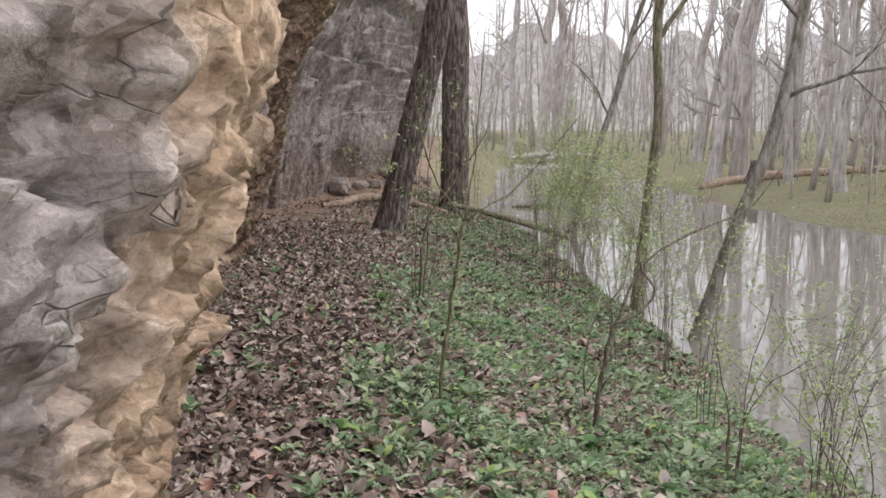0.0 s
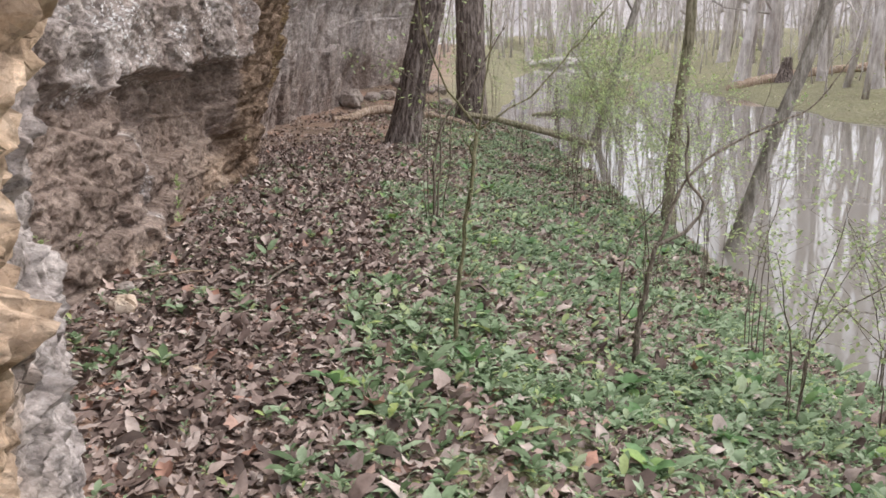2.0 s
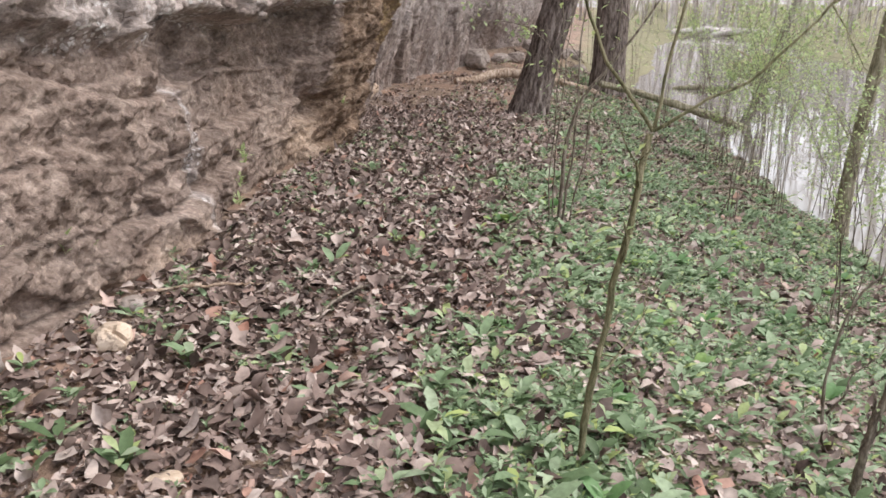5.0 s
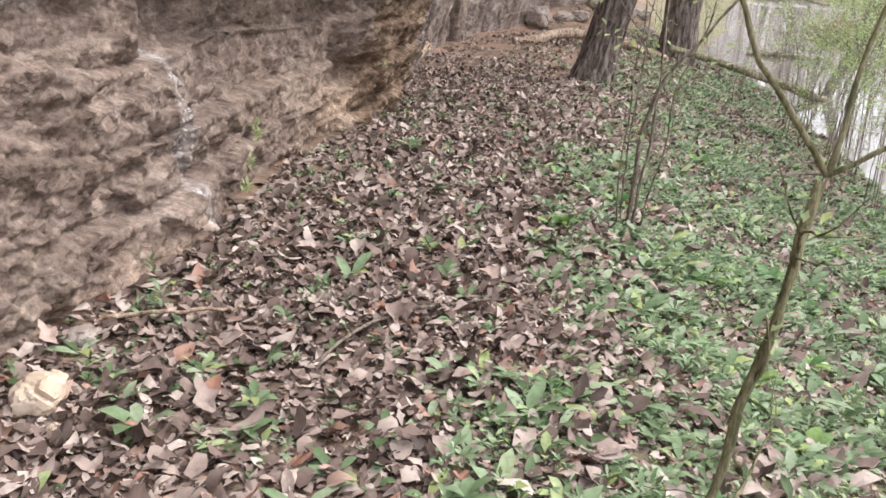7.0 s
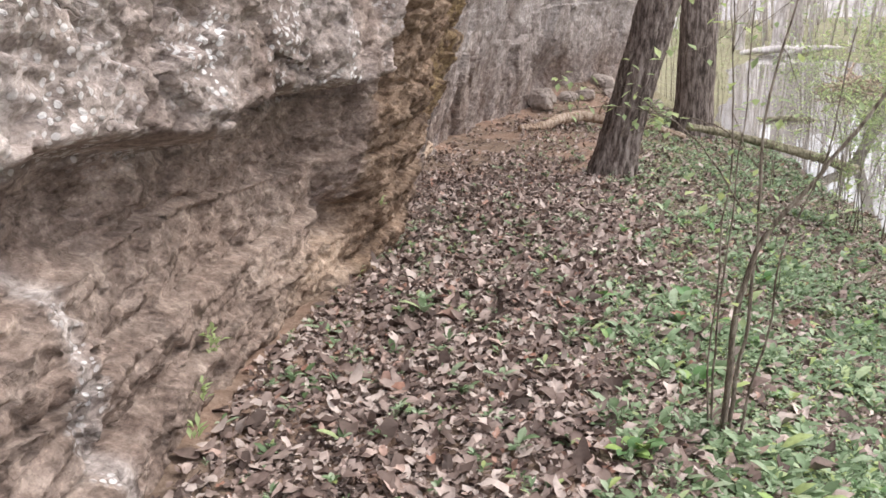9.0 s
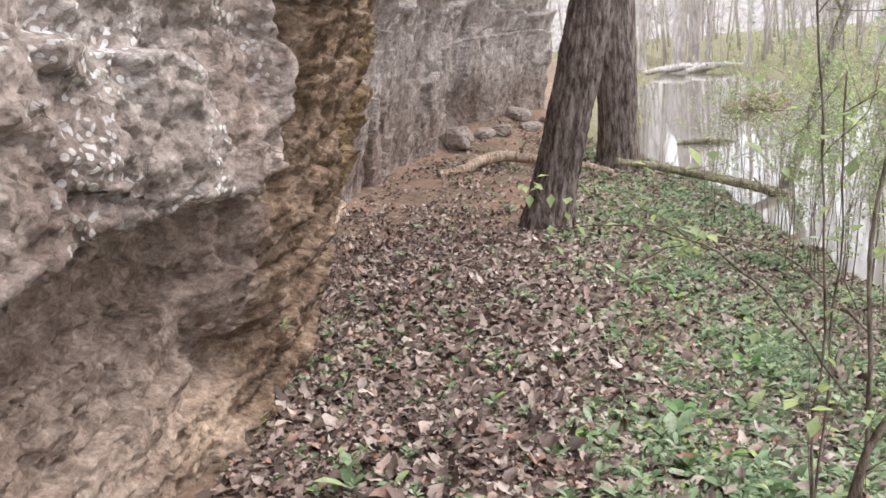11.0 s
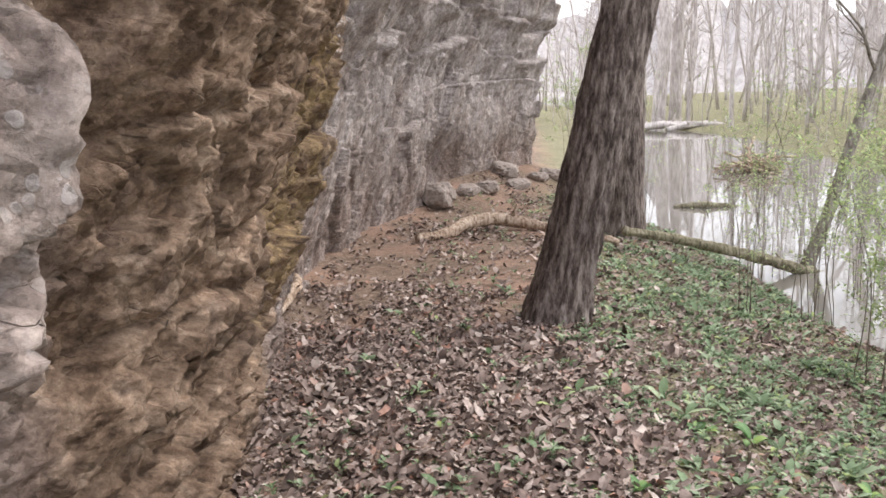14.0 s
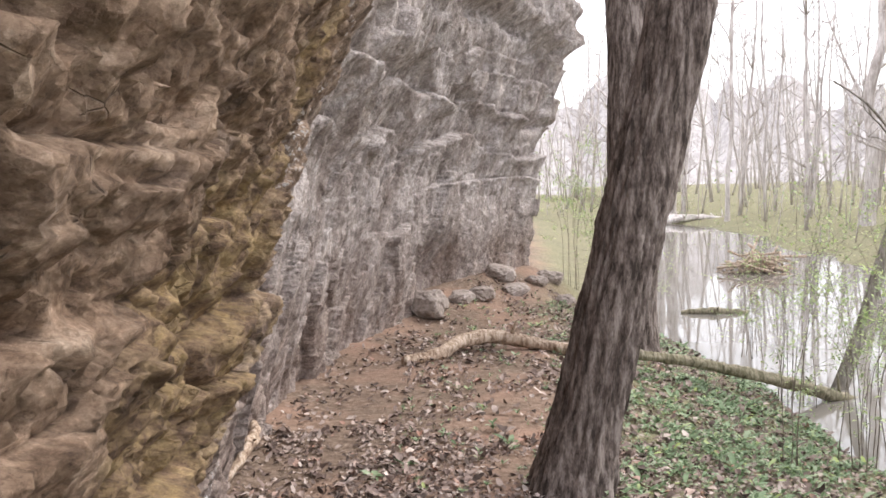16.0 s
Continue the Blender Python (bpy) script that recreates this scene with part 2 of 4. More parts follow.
def soil_material():
    m, nt, b = material("forest_soil", 0.95, 0.15)
    c = obj_coord(nt)
    n1, n2 = noise_tex(nt, c, 0.9, 4), noise_tex(nt, c, 14.0, 6, 0.7)
    col = ramp(nt, n2, [(0.25, (0.085, 0.06, 0.045)), (0.5, (0.20, 0.145, 0.11)), (0.75, (0.36, 0.28, 0.22))])
    col = mix(nt, maths(nt, "MULTIPLY", maths(nt, "SUBTRACT", n1, 0.45), 3.0, True), col, (0.39, 0.25, 0.185))
    att = nt.nodes.new("ShaderNodeAttribute")
    att.attribute_name = "grass"
    green = ramp(nt, n2, [(0.3, (0.08, 0.095, 0.045)), (0.5, (0.19, 0.21, 0.11)), (0.68, (0.36, 0.32, 0.24))])
    col = mix(nt, maths(nt, "MULTIPLY", att.outputs["Fac"], maths(nt, "ADD", n1, 0.3), True), col, green)
    nt.links.new(col, b.inputs["Base Color"])
    bump(nt, b, n2, 0.8, 0.04)
    return m


def bark_material(name, dark, midc, light, scale=1.0):
    m, nt, b = material(name, 0.93, 0.15)
    c = obj_coord(nt)
    v = noise_tex(nt, c, 9.0 * scale, 5, 0.62, (2.2, 2.2, 0.42))
    f = noise_tex(nt, c, 42.0 * scale, 4, 0.7, (1.5, 1.5, 0.6))
    s = maths(nt, "ADD", maths(nt, "MULTIPLY", v, 0.72), maths(nt, "MULTIPLY", f, 0.28))
    col = ramp(nt, s, [(0.40, dark), (0.5, midc), (0.60, light)])
    big = noise_tex(nt, c, 1.1, 3)
    col = mix(nt, 0.6, col, ramp(nt, big, [(0.35, (0.75, 0.72, 0.7)), (0.65, (1.2, 1.2, 1.2))]), "MULTIPLY")
    nt.links.new(col, b.inputs["Base Color"])
    bump(nt, b, s, 0.9, 0.02)
    return m


def leaf_material(name, stops, per_object=False, rough=0.75, through_light=0.0):
    m, nt, b = material(name, rough, 0.25)
    if per_object:
        r = nt.nodes.new("ShaderNodeObjectInfo").outputs["Random"]
    else:
        r = nt.nodes.new("ShaderNodeNewGeometry").outputs["Random Per Island"]
    col = ramp(nt, r, stops)
    n = noise_tex(nt, obj_coord(nt), 45.0, 4, 0.65)
    col = mix(nt, 0.6, col, ramp(nt, n, [(0.3, (0.62, 0.6, 0.58)), (0.5, (1, 1, 1)), (0.7, (1.25, 1.25, 1.22))]), "MULTIPLY")
    nt.links.new(col, b.inputs["Base Color"])
    if through_light:
        tr = nt.nodes.new("ShaderNodeBsdfTranslucent")
        nt.links.new(col, tr.inputs[0])
        ms = nt.nodes.new("ShaderNodeMixShader")
        ms.inputs[0].default_value = through_light
        nt.links.new(b.outputs[0], ms.inputs[1])
        nt.links.new(tr.outputs[0], ms.inputs[2])
        nt.links.new(ms.outputs[0], nt.nodes["Material Output"].inputs[0])
    return m


DEAD = [(0.0, (0.075, 0.055, 0.047)), (0.2, (0.15, 0.108, 0.092)), (0.45, (0.225, 0.165, 0.143)), (0.68, (0.345, 0.272, 0.24)), (0.9, (0.53, 0.45, 0.405)), (1.0, (0.34, 0.18, 0.13))]
GREEN = [(0.0, (0.075, 0.12, 0.05)), (0.3, (0.16, 0.235, 0.12)), (0.6, (0.25, 0.345, 0.20)), (0.85, (0.40, 0.48, 0.33)), (1.0, (0.38, 0.46, 0.16))]
SPRING = [(0.0, (0.26, 0.34, 0.16)), (0.5, (0.38, 0.47, 0.24)), (1.0, (0.50, 0.58, 0.24))]
M_ROCK, M_SOIL = rock_material(), soil_material()
M_BARK = bark_material("furrowed_brown_bark", (0.05, 0.039, 0.034), (0.15, 0.12, 0.106), (0.30, 0.255, 0.232))
M_GREY_BARK = bark_material("smooth_grey_bark", (0.14, 0.125, 0.105), (0.26, 0.235, 0.205), (0.40, 0.37, 0.335))
# bark for distant wood, lightened so its colour carries the haze
M_HAZE_BARK = bark_material("haze_paled_bark", (0.36, 0.32, 0.30), (0.50, 0.46, 0.44), (0.64, 0.60, 0.58), 0.4)
M_TWIG = bark_material("thin_twig_bark", (0.10, 0.08, 0.065), (0.21, 0.175, 0.14), (0.34, 0.30, 0.25), 3.0)
M_GREEN_TWIG = bark_material("olive_sapling_bark", (0.10, 0.10, 0.055), (0.20, 0.19, 0.11), (0.32, 0.29, 0.19), 3.0)
M_DEADWOOD = bark_material("bleached_dead_wood", (0.20, 0.135, 0.095), (0.43, 0.33, 0.25), (0.60, 0.50, 0.41), 1.3)
M_MOSSWOOD = bark_material("mossy_wet_wood", (0.10, 0.09, 0.06), (0.23, 0.21, 0.14), (0.36, 0.32, 0.25), 1.3)
M_LEAF = leaf_material("dead_leaf", DEAD)
M_LEAF_ONE = leaf_material("dead_leaf_single", DEAD, True)
M_GREEN = leaf_material("spring_herb_leaf", GREEN, False, 0.5, 0.25)
M_SPRING = leaf_material("young_shrub_leaf", SPRING, False, 0.5, 0.4)


def water_material():
    m, nt, b = material("still_pond_water", 0.03, 0.5)
    b.inputs["Base Color"].default_value = (0.19, 0.175, 0.155, 1)
    b.inputs["IOR"].default_value = 1.5
    n = noise_tex(nt, obj_coord(nt), 2.2, 3, 0.5)
    bump(nt, b, n, 0.10, 0.012)
    return m


M_WATER = water_material()


# ---- mesh helpers ----
def mesh_object(name, verts, faces, mat, parent=None, smooth=True):
    me = bpy.data.meshes.new(name)
    me.from_pydata(verts if isinstance(verts, list) else verts.tolist(), [], faces if isinstance(faces, list) else faces.tolist())
    me.materials.append(mat)
    if smooth:
        me.polygons.foreach_set("use_smooth", [True] * len(me.polygons))
    me.update()
    ob = new(name, me)
    if parent:
        ob.parent = parent
    return ob


class Geo:
    """Collects vertices and faces of one mesh."""
    def __init__(self):
        self.v, self.f, self.n = [], [], 0

    def add(self, v, f):
        self.v.append(np.asarray(v, float))
        self.f.extend([[i + self.n for i in face] for face in f])
        self.n += len(v)

    def tube(self, pts, radii, sides=7, rough=0.0, seed=0, squash=1.0):
        pts = np.asarray(pts, float)
        k = len(pts)
        tang = np.gradient(pts, axis=0)
        tang /= np.linalg.norm(tang, axis=1)[:, None] + 1e-9
        ref = np.array([1.0, 0, 0]) if abs(tang[0][0]) < 0.8 else np.array([0, 1.0, 0])
        ang = np.arange(sides) * 2 * np.pi / sides
        u = np.stack([tang[:, 1] * ref[2] - tang[:, 2] * ref[1], tang[:, 2] * ref[0] - tang[:, 0] * ref[2], tang[:, 0] * ref[1] - tang[:, 1] * ref[0]], 1)
        u /= np.linalg.norm(u, axis=1)[:, None] + 1e-9
        w = np.stack([tang[:, 1] * u[:, 2] - tang[:, 2] * u[:, 1], tang[:, 2] * u[:, 0] - tang[:, 0] * u[:, 2], tang[:, 0] * u[:, 1] - tang[:, 1] * u[:, 0]], 1)
        R = np.asarray(radii, float)[:, None] * np.ones((k, sides))
        if rough:
            Q, I = np.meshgrid(np.arange(sides) * 1.0, np.arange(k) * 0.6)
            R = R * (1 + rough * vnoise(Q * 0.9 + seed, I, np.full(Q.shape, seed * 3.1)))
        ring = pts[:, None] + R[:, :, None] * (np.cos(ang)[None, :, None] * u[:, None] + squash * np.sin(ang)[None, :, None] * w[:, None])
        v = np.concatenate([ring.reshape(-1, 3), pts[:1], pts[-1:]])
        f = []
        for i in range(k - 1):
            for j in range(sides):
                a, b = i * sides + j, i * sides + (j + 1) % sides
                f.append([a, a + sides, b + sides, b])
        for j in range(sides):
            f.append([k * sides, j, (j + 1) % sides])
            f.append([k * sides + 1, (k - 1) * sides + (j + 1) % sides, (k - 1) * sides + j])
        self.add(v, f)

    def build(self, name, mat, parent=None):
        return mesh_object(name, np.concatenate(self.v), self.f, mat, parent)


def curve_pts(points, n, wobble=0.0, seed=0):
    """Smooth points along a polyline, with a small wander."""
    p = np.asarray(points, float)
    t = np.concatenate([[0], np.cumsum(np.linalg.norm(np.diff(p, axis=0), axis=1))])
    q = np.linspace(0, t[-1], n)
    m = np.gradient(p, t, axis=0)
    k = np.clip(np.searchsorted(t, q, side="right") - 1, 0, len(t) - 2)
    h = (t[k + 1] - t[k])[:, None]
    s = ((q - t[k]) / (t[k + 1] - t[k]))[:, None]
    out = (2 * s**3 - 3 * s**2 + 1) * p[k] + (s**3 - 2 * s**2 + s) * h * m[k] + (-2 * s**3 + 3 * s**2) * p[k + 1] + (s**3 - s**2) * h * m[k + 1]
    if wobble:
        fade = np.minimum(np.arange(n) / 3.0, 1)
        for a in range(3):
            out[:, a] += wobble * fade * fbm(q * 2.1 / max(t[-1], 1e-6) * 3, np.full(n, seed * 7.3 + a * 11.0), octaves=3, seed=seed)
    return out


def scatter(template, faces, pos, yaw, size, tilt=None, tilt_dir=None, lift=None):
    """Many turned and scaled copies of a small template, as one vertex and face array."""
    n, k = len(pos), len(template)
    t = template[None] * size[:, None, None]
    if tilt is not None:
        ca, sa = np.cos(tilt)[:, None], np.sin(tilt)[:, None]
        y, z = t[:, :, 1] * ca - t[:, :, 2] * sa, t[:, :, 1] * sa + t[:, :, 2] * ca
        t = np.stack([t[:, :, 0], y, z], 2)
    c, s = np.cos(yaw)[:, None], np.sin(yaw)[:, None]
    v = np.stack([t[:, :, 0] * c - t[:, :, 1] * s, t[:, :, 0] * s + t[:, :, 1] * c, t[:, :, 2]], 2) + pos[:, None, :]
    f = (np.asarray(faces)[None] + (np.arange(n) * k)[:, None, None])
    return v.reshape(-1, 3), f.reshape(-1, np.asarray(faces).shape[1])


def tri_object(name, vs, fs, mat, parent=None, smooth=False):
    """One mesh from several vertex and triangle arrays."""
    off, allf = 0, []
    for v, f in zip(vs, fs):
        allf.append(f + off)
        off += len(v)
    v, f = np.concatenate(vs), np.concatenate(allf)
    me = bpy.data.meshes.new(name)
    me.vertices.add(len(v))
    me.vertices.foreach_set("co", v.astype(np.float32).ravel())
    me.loops.add(f.size)
    me.loops.foreach_set("vertex_index", f.astype(np.int32).ravel())
    me.polygons.add(len(f))
    me.polygons.foreach_set("loop_start", (np.arange(len(f)) * f.shape[1]).astype(np.int32))
    if smooth:
        me.polygons.foreach_set("use_smooth", np.ones(len(f), bool))
    me.materials.append(mat)
    me.update(calc_edges=True)
    me.validate()
    ob = new(name, me)
    if parent:
        ob.parent = parent
    return ob


def grid_faces(nu, nv):
    a = (np.arange(nu - 1)[:, None] * nv + np.arange(nv - 1)[None]).ravel()
    return np.stack([a, a + nv, a + nv + 1, a + 1], 1)


# ---- the plan ----
WATER = -1.1
def cliff_base(y):
    return np.interp(y, [-14, -3, 0, 0.85, 1.4, 2.0, 2.45, 2.75, 3.1, 3.6, 4.2, 4.7, 5.4, 6.0, 7.0, 8.0, 9.1, 10.4, 11.3, 12.6, 13.8, 15.0, 16.4, 18.0, 19.5, 22.0, 24.3, 25.7, 26.3, 27.2, 28.5],
                     [-1.9, -1.1, -0.72, -0.66, -0.66, -0.76, -0.92, -1.15, -1.45, -1.66, -1.80, -1.83, -1.85, -1.93, -2.12, -2.17, -2.27, -2.51, -2.73, -3.08, -3.32, -3.40, -3.44, -3.36, -3.1, -2.55, -1.6, -0.95, -1.3, -4.0, -13.0])


def crest(y):
    return np.interp(y, [-14, 0, 3.7, 7, 11.3, 13.5, 17.5, 24, 30], [0.35, 0.3, 0.25, 0.15, -0.12, -0.22, -0.25, -0.35, -0.6])


def crest_x(y):
    return np.interp(y, [0, 4, 8, 12, 16, 24], [-0.5, -0.5, -0.8, -0.9, -1.0, -0.9])


def shore(y):
    return np.interp(y, [-14, 2, 5, 7, 8.5, 11, 14, 17, 20, 23, 27, 32, 45, 62], [4.6, 3.9, 3.2, 2.8, 2.85, 2.75, 2.5, 2.25, 2.1, 1.3, 1.2, 2.0, 3.0, 7.0]) + 0.12 * vnoise(y * 1.3, y * 0 + 3.3)


def far_shore(y):
    return np.interp(y, [-14, 10, 19, 29, 36, 50, 62], [15, 11.6, 10.4, 9.6, 9.3, 9.6, 7.2]) + 0.5 * vnoise(y * 0.45, y * 0 + 8.1)


def ground_z(x, y):
    x, y = np.asarray(x, float), np.asarray(y, float)
    c, xc, xs, xf = crest(y), crest_x(y), shore(y), far_shore(y)
    u = np.clip((x - xc) / np.maximum(xs - xc, 0.3), 0, 1)
    z = c + (WATER - c) * u**1.2
    deep = np.where((y < 61) & (y > -30), np.minimum(x - xs, xf - x), 60.9 - y)
    deep = np.where(y > 58, np.minimum(deep, 61 - y), deep)
    inside = x > xs
    z = np.where(inside, np.where(deep > 0, WATER - 0.45 * (1 - np.exp(-np.maximum(deep, 0) / 0.9)), WATER + 0.42 * (1 - np.exp(np.minimum(deep, 0) / 2.0)) + 0.012 * np.clip(-deep, 0, 120)), z)
    near_wall = np.clip(1 - (x - cliff_base(y)) / 0.5, 0, 1)
    z = z + 0.07 * near_wall**2 + 0.06 * step(19.5, 23, y) * step(1.6, 0, x - cliff_base(y)) * 6
    return z + 0.035 * fbm(x * 1.1, y * 1.1, octaves=3, seed=5) * np.where(inside, 2.0, 1.0)


# ---- ground, one sheet to the horizon ----
gx = np.concatenate([-np.geomspace(600, 5, 22), np.arange(-4.4, 5.0, 0.11), np.arange(5, 16, 0.35), np.geomspace(16.5, 600, 34)])
gy = np.concatenate([-np.geomspace(600, 4, 22), np.arange(-3.4, 24, 0.13), np.arange(24, 66, 0.5), np.geomspace(67, 600, 26)])
X, Y = np.meshgrid(gx, gy, indexing="ij")
Z = ground_z(X, Y)
ground = mesh_object("ground", np.stack([X, Y, Z], 2).reshape(-1, 3), grid_faces(len(gx), len(gy)), M_SOIL)
bank = np.clip((X - crest_x(Y) + 0.3 * fbm(X, Y, seed=9)) / 0.8, 0, 1)
grass = np.where(X > shore(Y) + 3, 0.85, bank * 0.8)
ga = ground.data.attributes.new("grass", "FLOAT", "POINT")
ga.data.foreach_set("value", grass.ravel().astype(np.float32))
tagged(ground, "brown forest soil falling from a cliff foot to a pond", "ground", kind="structure")

wy = np.arange(-60, 66, 2.0)
wv, wf = [], []
for q in wy:
    wv += [(shore(np.array([q]))[0] - 1.0, q, WATER), (60.0 if q < 0 else 34.0, q, WATER)]
for q in range(len(wy) - 1):
    wf.append([2 * q, 2 * q + 1, 2 * q + 3, 2 * q + 2])
water = tagged(mesh_object("water", wv, wf, M_WATER), "still brown woodland pond mirroring bare trees", "water", kind="structure")


# ---- the cliff ----
def cliff_x(y, z):
    """Where the rock face stands at height z."""
    h = z - crest(y)
    x = cliff_base(y)
    # the near bulge leans out over the path
    near = step(3.0, 2.2, y)
    x = x + near * np.interp(h, [0, 0.4, 0.8, 1.1, 1.35, 1.6, 3, 6], [0.14, 0.19, 0.29, 0.37, 0.45, 0.47, 0.43, 0.5]) * np.interp(y, [-3, 0, 0.85, 1.3, 1.8, 2.2, 2.6], [0.55, 0.8, 1.0, 0.8, 0.1, -0.1, -0.1])
    # the long ledge
    ledge = step(2.9, 3.6, y) * step(8.15, 7.9, y + 0.10 * vnoise(z * 3, y * 0 + 1.7))
    lip = 1.27 + 0.06 * vnoise(y * 1.6, y * 0 + 4.0) + 0.02 * vnoise(y * 7, y * 0 + 5.0)
    x = x + ledge * (0.42 * step(lip - 0.04, lip + 0.05, z) * np.interp(y, [3, 4.3, 5.0, 5.8, 6.6, 8], [0.1, 0.2, 0.3, 0.6, 1.05, 1.40]) - 0.17 * np.clip(z - 0.2, 0, 1.0) + 0.03 * np.clip(z - 1.6, 0, 4))
    # the rusty bay and the curved far wall lean out
    lean = np.interp(y, [7.8, 8.4, 9.5, 11.5, 13, 15, 17, 20, 24, 26], [0, 0.33, 0.33, 0.30, 0.26, 0.22, 0.2, 0.14, 0.09, 0.08])
    x = x + lean * np.clip(h - 0.1, 0, 3.4) + np.interp(y, [8, 9, 12, 16, 20, 26], [0, 0.25, 0.3, 0.3, 0.15, 0.1]) * step(2.3, 3.6, h)
    x = x + (0.25 * step(3.2, 3.5, h + 0.5 * vnoise(y * 0.8, y * 0 + 2.2)) + 0.45 * step(4.6, 5.1, h + 0.4 * vnoise(y * 1.1, y * 0 + 6.2))) * step(15, 18, y)
    return x


cy = np.concatenate([np.arange(-14, -0.4, 0.2), np.arange(-0.4, 3.4, 0.011), np.arange(3.4, 10.5, 0.0135), np.arange(10.5, 17, 0.021), np.arange(17, 26.2, 0.032), np.arange(26.2, 28.5, 0.1)])
cz = np.concatenate([np.arange(-0.75, -0.3, 0.05), np.arange(-0.3, 2.2, 0.0135), np.arange(2.2, 4.2, 0.032), np.arange(4.2, 7.0, 0.10)])
CY, CZ = np.meshgrid(cy, cz, indexing="ij")
CX = cliff_x(CY, CZ)
near_w = step(2.9, 2.4, CY)
far = step(10.6, 12.6, CY - 0.6 * np.clip(CZ - 0.8, -0.5, 1.5))
rusty = step(7.9, 8.3, CY) * (1 - far)
block = step(2.9, 3.4, CY) * step(8.2, 7.9, CY) * step(1.22, 1.32, CZ)
under = np.clip(1 - near_w - far - rusty - block, 0, 1)
TILT_Z = CZ + 0.02 * CY


def chip(weight, ly, lz, amp, seed, crack=0.0, tilt=1.6):
    """Add one size of rock chips where the weight allows it."""
    val, gap = facets(CY, TILT_Z, ly, lz, seed, tilt)
    return weight * (amp * val - crack * step(0.10, 0.0, gap))


# the near bulge: knobbly and pitted, with thin beds on its fresh side
CX += chip(near_w, 0.30, 0.26, 0.045, 101) + chip(near_w, 0.11, 0.08, 0.038, 102, 0.010) + chip(near_w, 0.045, 0.033, 0.019, 103)
CX += near_w * 0.010 * vnoise(CY * 3.0, TILT_Z * 34.0, seed=104)
# the brown wall under the ledge: long beds split by upright joints
val, joint, fz = beds(CY, TILT_Z, 0.30, 0.85, 11, 0.5, 0.03)
CX += under * (0.09 * val - 0.025 * step(0.016, 0.0, joint) + 0.05 * (fz - 0.5))
CX += chip(under, 0.50, 0.22, 0.050, 111) + chip(under, 0.15, 0.07, 0.022, 112, 0.006) + chip(under, 0.06, 0.03, 0.009, 113)
CX += under * 0.006 * vnoise(CY * 2.5, TILT_Z * 42.0, seed=114)
# the pale ledge block
CX += chip(block, 0.50, 0.24, 0.06, 121, 0.012) + chip(block, 0.15, 0.085, 0.026, 122, 0.006) + chip(block, 0.06, 0.038, 0.013, 123)
# the rusty bay: shelves that jut out over each other
val, joint, fz = beds(CY, TILT_Z, 0.36, 0.62, 12, 0.6, 0.035)
CX += rusty * (0.08 * val - 0.03 * step(0.025, 0.0, joint) + 0.04 * (fz - 0.5))
CX += chip(rusty, 0.42, 0.22, 0.06, 131, 0.012) + chip(rusty, 0.14, 0.085, 0.036, 132, 0.010) + chip(rusty, 0.06, 0.040, 0.014, 133)
# the far wall: upright flutes and plates, with undercut shelves above
CX += chip(far, 0.80, 1.30, 0.13, 141, 0.012) + chip(far, 0.50, 0.80, 0.07, 142, 0.010) + chip(far, 0.24, 0.28, 0.03, 143, 0.005)
CX -= far * 0.05 * np.abs(vnoise(CY * 2.6 + 0.6 * vnoise(CY * 2, CZ * 2, seed=145), CZ * 0.9, seed=144))
val, joint, fz = beds(CY, CZ - 0.03 * CY, 0.55, 1.1, 15, 0.7, 0.05)
CX += far * step(1.5, 2.3, CZ) * (0.22 * val + 0.16 * (fz - 0.5) - 0.06 * step(0.04, 0.0, joint))
CX += 0.07 * fbm(CY * 0.8, CZ * 1.0, seed=21) + 0.012 * fbm(CY * 3.5, CZ * 5.0, octaves=3, seed=22)
pits = fbm(CY * 8.0, CZ * 10.0, octaves=3, seed=27)
CX -= 0.016 * step(0.16, 0.36, pits) * (1 - 0.7 * far) + 0.007 * step(0.14, 0.3, fbm(CY * 20.0, CZ * 24.0, octaves=2, seed=29)) * (1 - far)
cav = np.exp(-(((CY - 21.6) / 0.7) ** 2 + ((CZ - 0.35) / 0.55) ** 2)) * 0.45 + np.exp(-(((CY - 5.75) / 0.28) ** 4 + ((CZ - 1.12) / 0.14) ** 4)) * 0.16 + np.exp(-(((CY - 8.1) / 0.22) ** 2 + ((CZ - 0.58) / 0.12) ** 2)) * 0.26
CX -= cav
# keep clear of the walker
CX = np.where((CY < 3.2), np.minimum(CX, -0.19 - 0.10 * step(1.1, 2.4, CY)), CX)
cl_v = np.stack([CX, CY, CZ], 2)
top = cl_v[:, -1:].copy()
top[:, :, 0] = np.minimum(top[:, :, 0] - 4, -16.0)
cl_v = np.concatenate([cl_v, top], 1)
cliff = tri_object("cliff", [cl_v.reshape(-1, 3)], [grid_faces(len(cy), len(cz) + 1)[:, ::-1]], M_ROCK, None, True)
